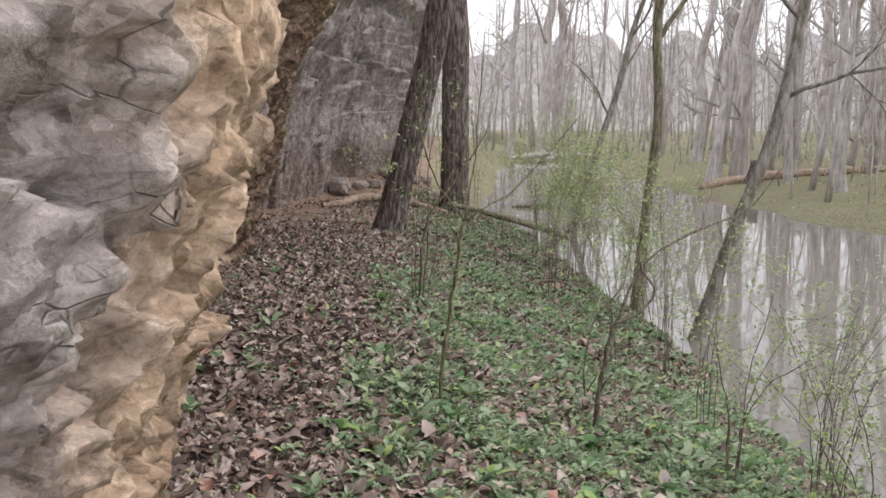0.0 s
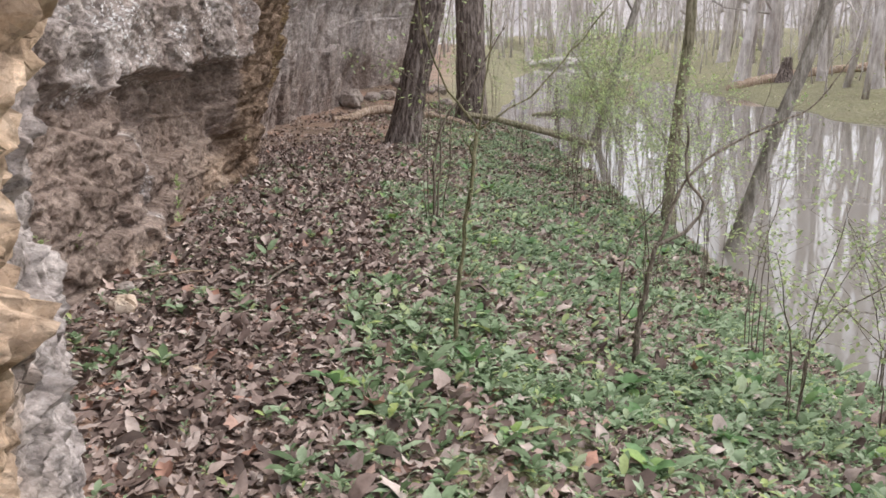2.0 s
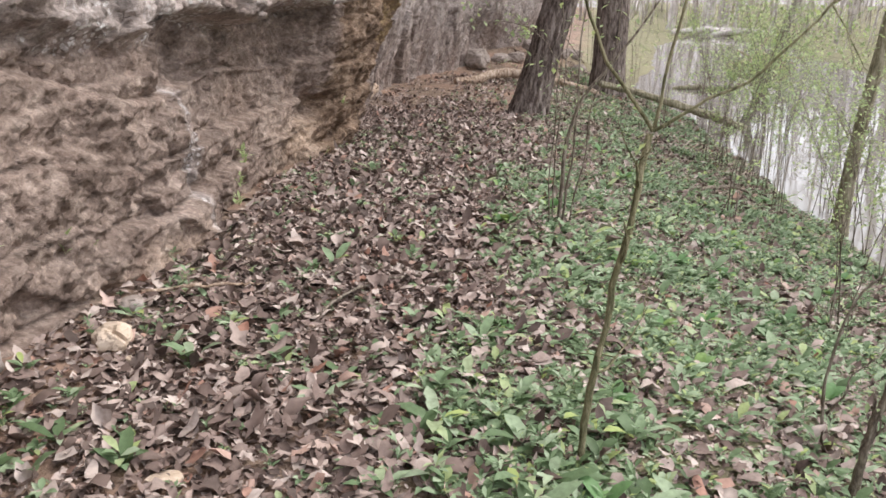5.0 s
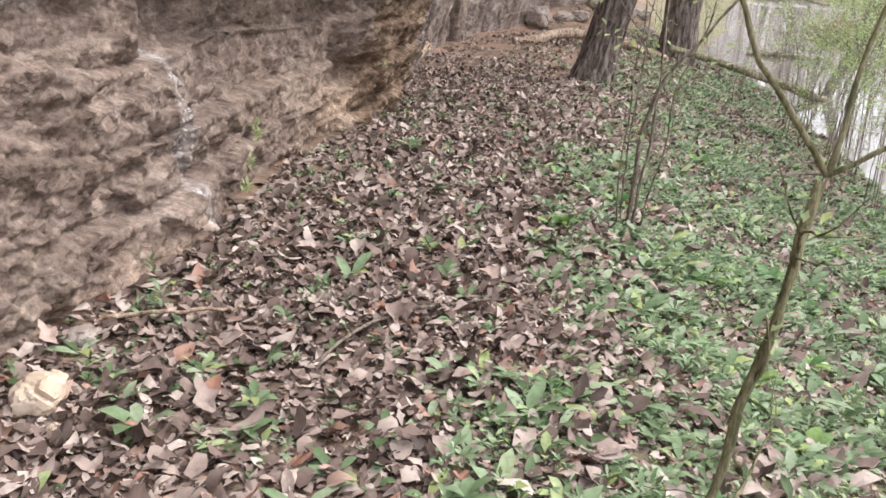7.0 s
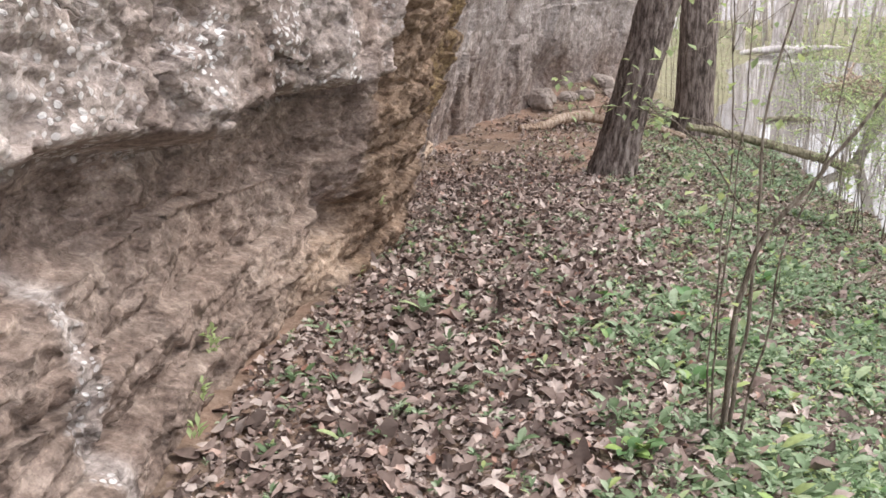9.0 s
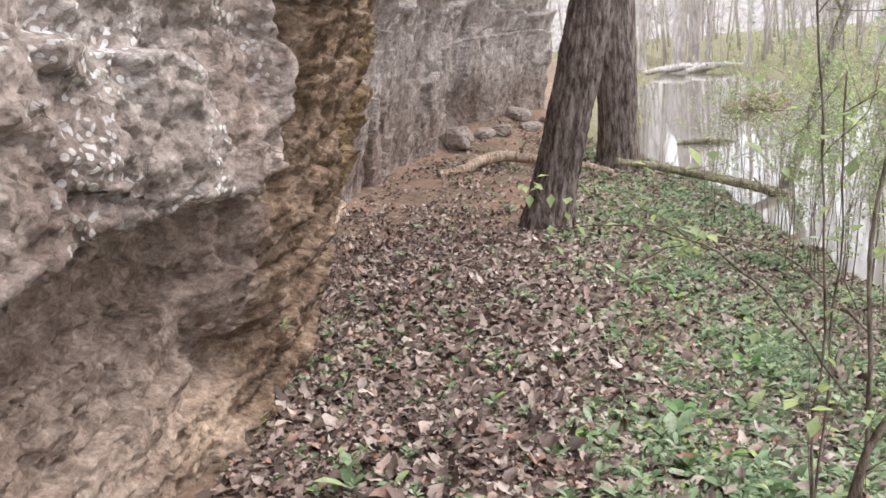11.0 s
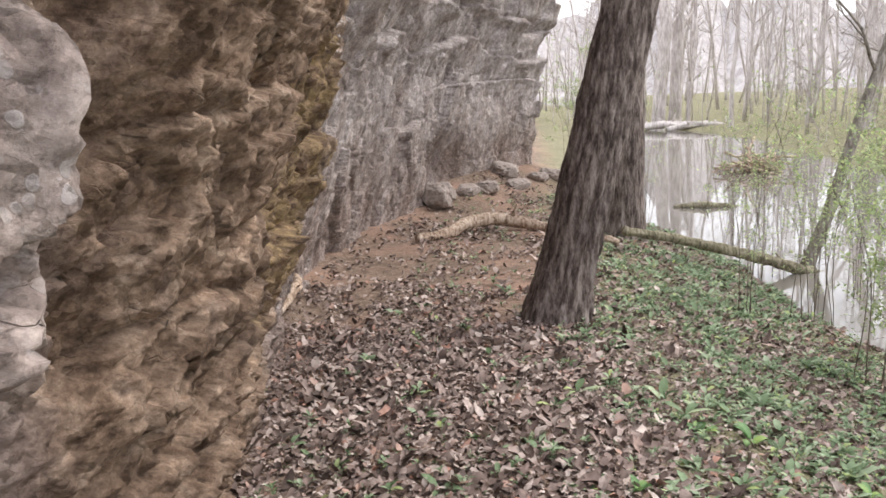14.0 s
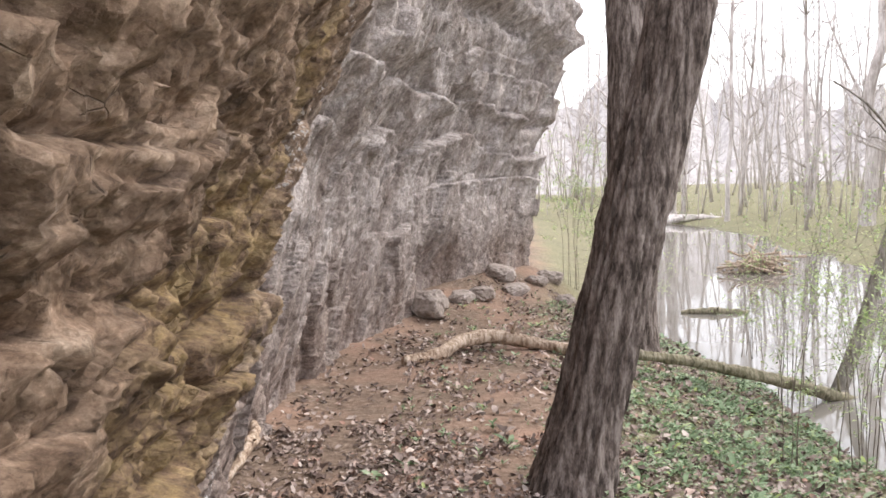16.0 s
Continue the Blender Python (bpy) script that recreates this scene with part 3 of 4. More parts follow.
# natural stains: rust plus painted ledge shade (R), pale grey weathering (G), tan fresh rock (B), moss (A)
sy, sz = np.concatenate([CY, CY[:, -1:]], 1), np.concatenate([CZ, CZ[:, -1:]], 1)
n1 = fbm(sy * 1.4, sz * 1.4, seed=31)
n2 = vnoise(sy * 3.0, sz * 0.5, seed=32)
# last term: brown wall below the lip, deepened in colour for the overhang's shade
rust_and_shade = step(8.0, 8.35, sy + 0.2 * n2) * step(10.6, 9.6, sy - 0.55 * np.clip(sz, 0, 3) * step(8.0, 9.5, sy) + 0.5 * n2) + (0.22 + 0.10 * step(5.9, 6.7, sy)) * step(2.9, 3.3, sy) * step(1.4, 1.1, sz) * step(8.4, 7.5, sy)
rust_and_shade = np.maximum(rust_and_shade, 0.9 * step(9.0, 9.6, sy) * step(14.0, 12.2, sy + 0.25 * (sz - 1.5) * -3) * step(0.9, 1.7, sz + 0.5 * n1))
pale = step(1.18, 1.32, sz + 0.05 * n2) * step(2.9, 3.5, sy) * step(8.2, 7.9, sy) * (0.50 + 0.6 * n1)
pale = np.maximum(pale, step(12.0, 15.0, sy + 1.2 * n2 + 0.6 * (sz - 1)) * (0.16 + 0.66 * step(0.2, 1.8, sz) + 0.25 * n2))
pale = np.maximum(pale, 0.95 * step(0.82, 0.50, sy + 0.3 * n1 + 0.12 * (sz - 1)))
pale = np.maximum(pale, 0.85 * step(1.6, 1.95, sy) * step(3.2, 2.8, sy) * step(1.6, 1.2, sz))
pale = np.maximum(pale, 1.3 * np.exp(-((sy - 12.6 - 1.0 * (sz - 1.1) - 0.35 * n2) / 0.42) ** 2) * step(0.3, 0.7, sz))
pale = np.maximum(pale, 1.4 * np.exp(-((sy - 5.62 - 0.12 * n2 - 0.12 * (0.8 - sz)) / 0.055) ** 2) * step(1.15, 0.9, sz))
tan = step(0.50, 0.82, sy + 0.3 * n1 + 0.12 * (sz - 1)) * step(2.0, 1.6, sy) * 0.95 + 0.35 * step(4.2, 4.8, sy) * step(6, 5.4, sy) * step(0.5, 0.2, sz) + 0.6 * np.exp(-(((sy - 8.0) / 0.7) ** 2 + ((sz - 0.35) / 0.2) ** 2))
moss = step(0.5, 0.9, step(8.9, 9.6, sy) * step(12.0, 11.0, sy) * step(0.4, 1.0, sz) * (0.8 + n1)) + 0.5 * step(0.3, 0.1, sz) * step(5, 7, sy) * step(9, 8, sy)
stain = np.stack([np.clip(a, 0, 1) for a in (rust_and_shade, pale, tan, moss)], 2).astype(np.float32)
ca = cliff.data.attributes.new("stain", "FLOAT_COLOR", "POINT")
ca.data.foreach_set("color", stain.reshape(-1))
tagged(cliff, "weathered grey and rusty limestone cliff with overhanging ledge", "cliff", kind="structure")


# ---- trees ----
rng = np.random.default_rng(4)


def trunk_mesh(name, base, top, r0, r1, sides, rings, parent, mat, flare=0.5, ridge=0.06, bend=0.12, seed=0):
    """A furrowed trunk with a flared foot; base and top in the tree's own space."""
    t = np.linspace(0, 1, rings) ** 1.25
    base, top = np.asarray(base, float), np.asarray(top, float)
    L = np.linalg.norm(top - base)
    axis = base + (top - base) * t[:, None]
    axis[:, 0] += bend * fbm(t * L * 0.35, t * 0 + seed, octaves=2, seed=seed) * np.minimum(t * 4, 1)
    axis[:, 1] += bend * fbm(t * L * 0.35, t * 0 + seed + 9, octaves=2, seed=seed) * np.minimum(t * 4, 1)
    ang = np.arange(sides) * 2 * np.pi / sides
    A, T = np.meshgrid(ang, t, indexing="xy")
    R = r0 + (r1 - r0) * T
    h = T * L
    lobes = 1 + 0.25 * np.cos(A * 4 + seed) + 0.2 * np.cos(A * 7 + 1.3 * seed)
    R = R * (1 + flare * np.exp(-h / 0.28) * lobes)
    cx, sx = np.cos(A), np.sin(A)
    rid = 1 - np.abs(vnoise(cx * 5.5 + 0.25 * vnoise(h * 2.0, A * 2), sx * 5.5, h * 1.1, seed=seed + 3))
    plate = np.floor(h * 5.0 + 3 * vnoise(cx * 4, sx * 4, h * 0.8, seed=seed + 6))
    rid = rid + 0.35 * (hash01(plate, np.floor(A * 3.2), plate * 0, seed) - 0.5)
    R = R * (1 + ridge * (rid - 0.6) + 0.4 * ridge * fbm(cx * 12, sx * 12, h * 7, seed=seed + 4) + 0.05 * fbm(cx * 1.5, sx * 1.5, h * 1.2, seed=seed + 5))
    V = np.stack([axis[:, 0:1] + R * cx, axis[:, 1:2] + R * sx, axis[:, 2:3] + 0 * R], 2).reshape(-1, 3)
    F = []
    for i in range(rings - 1):
        for j in range(sides):
            a, b = i * sides + j, i * sides + (j + 1) % sides
            F.append([a, b, b + sides, a + sides])
    F.append(list(range((rings - 1) * sides, rings * sides)))
    return mesh_object(name, V, F, mat, parent), axis


def branch_out(geo, start, way, length, radius, depth, r, spread=0.7, sides=5, tips=None):
    """One limb and its forks, as tapered wandering tubes."""
    n = max(4, int(5 + depth))
    p, d, pts = np.array(start, float), np.array(way, float), [np.array(start, float)]
    for k in range(n):
        d = d + r.normal(0, 0.16, 3) + np.array([0, 0, 0.05])
        d /= np.linalg.norm(d)
        p = p + d * length / n
        pts.append(p.copy())
    geo.tube(pts, np.linspace(radius, radius * 0.35, n + 1), sides)
    if depth > 0:
        for k in range(2 + int(r.integers(0, 3))):
            at = int(r.integers(1, n + 1))
            dd = (pts[at] - pts[at - 1]) / (np.linalg.norm(pts[at] - pts[at - 1]) + 1e-9) + r.normal(0, spread, 3)
            dd /= np.linalg.norm(dd)
            branch_out(geo, pts[at], dd, length * r.uniform(0.4, 0.7), radius * r.uniform(0.35, 0.55), depth - 1, r, spread, max(3, sides - 1), tips)
    elif tips is not None:
        tips.extend(pts[1:])


def tree(name, label, x, y, top, r0, r1, mat, seed, sides=20, rings=60, limbs=6, limb_from=0.45, flare=0.5, ridge=0.06, bend=0.15, crown_depth=2, group="", sink=0.15):
    """A bare spring tree: trunk and a crown of limbs and twigs. top: where the trunk ends, from the foot."""
    r = np.random.default_rng(seed)
    root = new(name)
    root.location = (x, y, float(ground_z(x, y)))
    _, axis = trunk_mesh("trunk", (0, 0, -sink), top, r0, r1, sides, rings, root, mat, flare, ridge, bend, seed)
    g = Geo()
    L = np.linalg.norm(np.asarray(top))
    for k in range(limbs):
        at = axis[int(rings * (limb_from + (1 - limb_from) * (k + 0.5) / limbs))]
        a = r.uniform(0, 2 * np.pi)
        branch_out(g, at, (np.cos(a) * 0.8, np.sin(a) * 0.8, r.uniform(0.35, 0.9)), L * r.uniform(0.16, 0.3), r1 * r.uniform(0.4, 0.75) + 0.01, crown_depth, r)
    branch_out(g, axis[-1], (0, 0, 1), L * 0.25, r1 * 0.9, crown_depth, r)
    g.build("crown", mat, root)
    tagged(root, label, "tree", group)
    return root


tree("tree", "large leaning tree with deeply furrowed dark bark on the path edge", -0.95, 13.66, (3.3, 0.9, 14.0), 0.235, 0.15, M_BARK, 3, 120, 420, 7, 0.5, 0.45, 0.20, 0.1, 3)
tree("tree", "tall upright tree with grey-brown furrowed bark behind the leaning one", 0.27, 19.4, (-0.15, 0.3, 16.0), 0.33, 0.2, M_BARK, 8, 64, 220, 7, 0.5, 0.35, 0.10, 0.12, 3)


# ---- far woods ----
def stems(name, spots, mat, label, seed, rlo, rhi, hlo, hhi, twigs):
    r = np.random.default_rng(seed)
    g = Geo()
    for (x, y) in spots:
        z = float(ground_z(x, y)) - 0.2
        rad, h = r.uniform(rlo, rhi), r.uniform(hlo, hhi)
        lean = r.normal(0, 0.12, 2) * h
        pts = curve_pts([(x, y, z), (x + lean[0] * 0.4 + r.normal(0, 0.15), y + lean[1] * 0.4, z + h * 0.45), (x + lean[0], y + lean[1], z + h)], 7, 0.35, int(r.integers(1, 999)))
        g.tube(pts, np.linspace(rad, rad * 0.25, 7), 5)
        for k in range(twigs):
            at = pts[int(r.integers(1, 7))]
            a = r.uniform(0, 2 * np.pi)
            ln = h * r.uniform(0.08, 0.28)
            d = np.array([np.cos(a), np.sin(a), r.uniform(0.2, 1.4)])
            d /= np.linalg.norm(d)
            q = [at, at + d * ln * 0.5 + r.normal(0, 0.06, 3) * ln, at + d * ln + np.array([0, 0, ln * 0.15])]
            g.tube(q, [rad * 0.3, rad * 0.2, rad * 0.06], 3)
            for s in range(2):
                e = q[1 + s % 2] + r.normal(0, 0.35, 3) * ln
                g.tube([q[1], e], [rad * 0.14, rad * 0.04], 3)
    return tagged(g.build(name, mat), label, "woods", kind="stuff")


r = np.random.default_rng(12)
spots = []
while len(spots) < 740:
    a, d = r.uniform(radians(-30), radians(80)), 26 + 95 * r.uniform(0, 1) ** 0.8
    x, y = d * math.sin(a), d * math.cos(a)
    xs, xf = float(shore(np.array([y]))[0]), float(far_shore(np.array([y]))[0])
    if (y < 61 and x < xf + 1.0) or (x < 2 and y < 40):
        continue
    spots.append((x, y))
stems("far_woods", spots, M_HAZE_BARK, "dense bare grey far woods across the pond, haze put into their colour", 5, 0.03, 0.17, 9, 20, 12)


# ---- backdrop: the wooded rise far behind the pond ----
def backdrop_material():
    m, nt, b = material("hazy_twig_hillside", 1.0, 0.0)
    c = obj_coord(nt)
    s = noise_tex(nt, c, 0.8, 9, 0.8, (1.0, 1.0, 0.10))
    # pale pinkish twig greys: distance haze painted into the base colour
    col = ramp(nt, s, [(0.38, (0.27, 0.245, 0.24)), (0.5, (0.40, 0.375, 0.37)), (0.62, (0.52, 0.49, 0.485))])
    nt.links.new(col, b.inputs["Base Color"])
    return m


ba = np.linspace(radians(-75), radians(110), 260)
bt = np.linspace(0, 1, 14)
BA, BT = np.meshgrid(ba, bt, indexing="ij")
BD = 128 + 30 * BT + 8 * fbm(BA * 9, BT * 0 + 2, seed=41)
BZ = -1.5 + (17 + 6 * fbm(BA * 22, BA * 0 + 5, octaves=5, seed=42) + 3 * vnoise(BA * 160, BA * 0, seed=43)) * BT
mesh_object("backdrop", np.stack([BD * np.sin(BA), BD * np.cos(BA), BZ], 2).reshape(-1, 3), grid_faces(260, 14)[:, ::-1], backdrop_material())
tagged(bpy.data.objects["backdrop"], "pale bare wooded rise with far haze put into its colour", "backdrop", kind="structure")

# thin undergrowth of the far bank
r = np.random.default_rng(77)
spots = []
while len(spots) < 520:
    a, d = r.uniform(radians(-12), radians(75)), 15 + 50 * r.uniform(0, 1) ** 0.7
    x, y = d * math.sin(a), d * math.cos(a)
    if y < 61 and x < float(far_shore(np.array([y]))[0]) + 0.3:
        continue
    spots.append((x, y))
stems("undergrowth", spots, M_HAZE_BARK, "thin bare saplings and brush on the far bank", 6, 0.010, 0.035, 1.5, 8.0, 9)


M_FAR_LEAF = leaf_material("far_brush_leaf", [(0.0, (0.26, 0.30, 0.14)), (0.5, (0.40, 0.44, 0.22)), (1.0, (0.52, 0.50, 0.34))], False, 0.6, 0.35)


def small_leaves(pos, size_lo, size_hi, r):
    """Little folded leaves at the points given."""
    t = np.array([[0, 0, 0], [0.28, 0.45, 0.10], [0, 1, 0.0], [-0.28, 0.45, 0.10]])
    f = [[0, 1, 2], [0, 2, 3]]
    n = len(pos)
    return scatter(t, f, np.asarray(pos), r.uniform(0, 2 * np.pi, n), r.uniform(size_lo, size_hi, n), r.uniform(-0.9, 0.9, n))


def far_brush(count, seed):
    """Fresh leaves of the low brush that covers the far bank."""
    r = np.random.default_rng(seed)
    a, d = r.uniform(radians(-2), radians(62), count), 14 + 62 * r.uniform(0, 1, count) ** 0.8
    x, y = d * np.sin(a), d * np.cos(a)
    keep = ((x > far_shore(y) + 0.1) | (y > 61.5)) & (fbm(x * 0.35, y * 0.35, seed=88) > -0.12)
    x, y = x[keep], y[keep]
    z = ground_z(x, y) + 2.6 * r.uniform(0, 1, len(x)) ** 2.2
    v, f = small_leaves(np.stack([x, y, z], 1), 0.06, 0.16, r)
    return tagged(tri_object("far_brush", [v], [f], M_FAR_LEAF), "pale yellow-green spring brush across the pond", "brush", kind="stuff")


far_brush(26000, 89)


# ---- woody things: saplings, shrubs, far trees ----
def sapling(name, label, x, y, stems_spec, mat, leaves=0, leaf_size=(0.02, 0.045), twigs=3, seed=0, group="", category="sapling"):
    """A few wandering stems given by points from the foot, each a part, with side twigs and young leaves."""
    r = np.random.default_rng(seed)
    root = new(name)
    z = float(ground_z(x, y))
    root.location = (x, y, z)
    tips = []
    for pts, r0, r1 in stems_spec:
        g = Geo()
        p = curve_pts(pts, max(8, 5 * len(pts)), 0.025, int(r.integers(1, 900)))
        if p[0][2] < 0.02:
            p[0][2] -= 0.06
        g.tube(p, np.linspace(r0, r1, len(p)), 8, 0.25, int(r.integers(1, 99)))
        ln = np.linalg.norm(p[-1] - p[0])
        for k in range(twigs):
            i = int(r.integers(len(p) // 3, len(p)))
            d = r.normal(0, 0.7, 3) + np.array([0, 0, 0.35])
            d /= np.linalg.norm(d)
            branch_out(g, p[i], d, ln * r.uniform(0.12, 0.3), max(r1 * 0.6, 0.0018), 1, r, 0.6, 4, tips)
        g.build("stem", mat, root)
        tips.extend(p[len(p) // 2:])
    if leaves:
        tp = np.array(tips)
        pos = tp[r.integers(0, len(tp), leaves)] + r.normal(0, 0.02, (leaves, 3))
        v, f = small_leaves(pos, leaf_size[0], leaf_size[1], r)
        tri_object("leaves", [v], [f], M_SPRING, root)
    return tagged(root, label, category, group)


sapling("sapling", "slender forked olive sapling among green herbs", -0.02, 4.05,
        [([(0, 0, 0), (0.04, 0, 0.42), (0.09, 0.02, 0.74), (0.13, 0.05, 0.97)], 0.011, 0.008),
         ([(0.13, 0.05, 0.97), (0.06, 0.05, 1.06), (-0.03, 0.05, 1.2), (-0.1, 0.05, 1.5), (-0.12, 0.1, 2.1)], 0.005, 0.002),
         ([(0.13, 0.05, 0.97), (0.24, 0.06, 1.04), (0.44, 0.08, 1.2), (0.7, 0.1, 1.5)], 0.0045, 0.002),
         ([(0.13, 0.05, 0.97), (0.18, 0.1, 1.3), (0.22, 0.1, 1.9)], 0.0045, 0.002)], M_GREEN_TWIG, 60, (0.015, 0.03), 3, 31)
sapling("crooked_sapling", "crooked grey sapling with a long bare side branch", 0.88, 4.5,
        [([(0, 0, 0), (0.02, 0, 0.28), (0.06, 0, 0.5), (0.1, 0.02, 0.64)], 0.016, 0.012),
         ([(0.1, 0.02, 0.64), (0.22, 0.05, 0.68), (0.33, 0.08, 0.78), (0.27, 0.1, 0.95), (0.24, 0.1, 1.2)], 0.011, 0.005),
         ([(0.1, 0.02, 0.64), (0.35, 0.2, 1.0), (0.64, 0.3, 1.14), (0.95, 0.4, 1.25), (1.2, 0.5, 1.5)], 0.009, 0.003)], M_TWIG, 26, (0.02, 0.04), 4, 32)
sapling("thin_sapling", "thin crooked bare sapling on the bank", 0.92, 5.0,
        [([(0, 0, 0), (-0.02, 0, 0.35), (0.05, 0, 0.6), (0.2, 0.02, 0.8), (0.28, 0.1, 1.2)], 0.007, 0.003),
         ([(0.0, 0, 0.12), (0.08, 0, 0.3), (0.2, 0.05, 0.42)], 0.005, 0.002)], M_TWIG, 14, (0.015, 0.03), 2, 33)
# the many-stemmed shrub beside the path
sapling("shrub", "many-stemmed shrub of thin brown stems with bright young leaves", -0.2, 6.85,
        [([(0, 0, 0), (0.02, 0.02, 0.45), (0.09, 0.03, 0.78), (0.21, 0.04, 0.95), (0.33, 0.08, 1.1), (0.6, 0.1, 1.5)], 0.014, 0.004),
         ([(0.02, 0.03, 0), (0.07, 0.05, 0.5), (0.08, 0.05, 1.1), (0.1, 0.1, 1.35), (0.25, 0.2, 1.9)], 0.008, 0.0025),
         ([(-0.03, 0.05, 0), (-0.04, 0.05, 0.4), (0.0, 0.05, 0.9), (0.02, 0.1, 1.6)], 0.0045, 0.002),
         ([(-0.05, 0.0, 0), (-0.06, 0.0, 0.5), (-0.03, 0.02, 1.0), (-0.05, 0.05, 1.8)], 0.004, 0.002),
         ([(0.06, 0.02, 0), (0.14, 0.02, 0.5), (0.15, 0.0, 0.75), (0.25, 0.0, 1.0), (0.3, -0.1, 1.5)], 0.005, 0.002),
         ([(0.02, 0.0, 0.9), (-0.12, 0.1, 1.1), (-0.3, 0.3, 1.2), (-0.5, 0.42, 1.22), (-0.66, 0.45, 1.2)], 0.0035, 0.0012),
         ([(0.1, 0.05, 1.0), (-0.05, 0.25, 1.14), (-0.22, 0.42, 1.16), (-0.42, 0.5, 1.08)], 0.003, 0.0012)], M_TWIG, 240, (0.025, 0.055), 4, 34)
for k, (x, y, h) in enumerate([(1.5, 6.9, 1.5), (1.9, 5.6, 1.6), (2.25, 4.6, 1.4), (2.5, 3.9, 1.5), (1.9, 3.6, 1.0), (2.2, 7.6, 1.7), (1.3, 9.8, 1.9), (2.0, 11.0, 2.0),
                                (2.1, 13.5, 2.2), (1.1, 15.4, 2.0), (2.3, 16.8, 2.2), (0.9, 21.3, 2.4), (2.6, 9.2, 1.8), (1.6, 4.3, 1.1), (2.8, 5.7, 1.5)]):
    rr = np.random.default_rng(200 + k)
    spec = []
    for s in range(4 + k % 3):
        a, o = rr.uniform(0, 6.28), rr.uniform(0.15, 0.5)
        f = rr.normal(0, 0.05, 2)
        spec.append(([(f[0], f[1], 0), (f[0] + 0.2 * o * math.cos(a), f[1] + 0.2 * o * math.sin(a), h * 0.45), (f[0] + o * math.cos(a), f[1] + o * math.sin(a), h * rr.uniform(0.75, 1.05))], rr.uniform(0.003, 0.0055), 0.0014))
    sapling("brush", "thin wiry brush with tiny fresh green leaves on the bank", x, y, spec, M_TWIG, 1100 if y > 8 else 600, (0.016, 0.042), 6, 240 + k, "brush on the bank", "shrub")
# taller leafy shrubs by the water
for k, (x, y, h) in enumerate([(2.6, 15.0, 2.6), (3.0, 17.5, 3.0), (2.2, 18.8, 2.8), (2.9, 12.2, 2.2), (2.5, 21.5, 2.6), (0.3, 24.6, 2.6), (1.7, 13.6, 2.0), (2.0, 16.2, 2.4), (-0.05, 27.0, 3.6), (2.2, 12.6, 2.5), (2.7, 10.2, 2.4)]):
    rr = np.random.default_rng(300 + k)
    spec = []
    for s in range(7):
        a, o = rr.uniform(0, 6.28), rr.uniform(0.4, 1.2)
        spec.append(([(0.05 * s * math.cos(a), 0.05 * s * math.sin(a), 0), (0.3 * o * math.cos(a), 0.3 * o * math.sin(a), h * 0.5), (o * math.cos(a), o * math.sin(a), h * rr.uniform(0.7, 1.05))], 0.0055, 0.0016))
    sapling("leafy_shrub", "waterside shrub hazed with fresh light green leaves", x, y, spec, M_TWIG, [2400, 2400, 900, 1800, 700, 1500, 2000, 900, 3200, 2000, 1800][k], (0.025, 0.06), 7, 340 + k, "shrubs by the water", "shrub")

# the dark trees that lean over the pond
tree("leaning_tree", "thin dark tree leaning out over the pond edge", 3.1, 9.95, (2.6, 0.3, 8.6), 0.085, 0.045, M_GREY_BARK, 51, 20, 70, 6, 0.4, 0.5, 0.1, 0.25, 2)
tree("leaning_tree", "slim dark tree bowing over the flooded bank", 2.95, 19.6, (2.4, 0.4, 7.4), 0.10, 0.05, M_GREY_BARK, 52, 20, 70, 5, 0.45, 0.5, 0.1, 0.3, 2)
tree("pond_tree", "mossy tree standing in shallow pond water", 2.75, 11.3, (0.4, 0.6, 10.5), 0.075, 0.045, M_MOSSWOOD, 53, 20, 70, 6, 0.4, 0.7, 0.1, 0.2, 2)
for k, (x, y, tx, ty, h, rad) in enumerate([(10.2, 31.5, 3.2, 1, 17, 0.20), (11.3, 34, 2.0, 1, 18, 0.24), (12.2, 33.5, 0.4, 0, 19, 0.30), (12.9, 30.5, -0.5, 1, 17, 0.16), (18.2, 35, 2.6, 0, 16, 0.22), (15.5, 32, 0.5, 0, 17, 0.18),
                                              (7.2, 60.5, 0.9, 0, 22, 0.45), (8.4, 61.5, 0.6, 0, 22, 0.42), (10.4, 55, 0.2, 0, 20, 0.14), (14.2, 46, 0.8, 0, 18, 0.30), (21, 40, -1, 0, 18, 0.26), (13.2, 27, -1.2, 0, 16, 0.17),
                                              (16.5, 26, 1.5, 0, 16, 0.2), (12.6, 21.5, 1.5, 0, 15, 0.15), (5.2, 63, 0.4, 0, 20, 0.3), (24, 52, 0, 0, 20, 0.34)]):
    tree("far_tree", "tall bare grey tree on the far bank, paled by haze in its colour", x, y, (tx, ty, h), rad, rad * 0.4, M_HAZE_BARK, 400 + k, 12, 40, 7, 0.3, 0.4, 0.05, 0.4, 2, "bare trees across the pond")


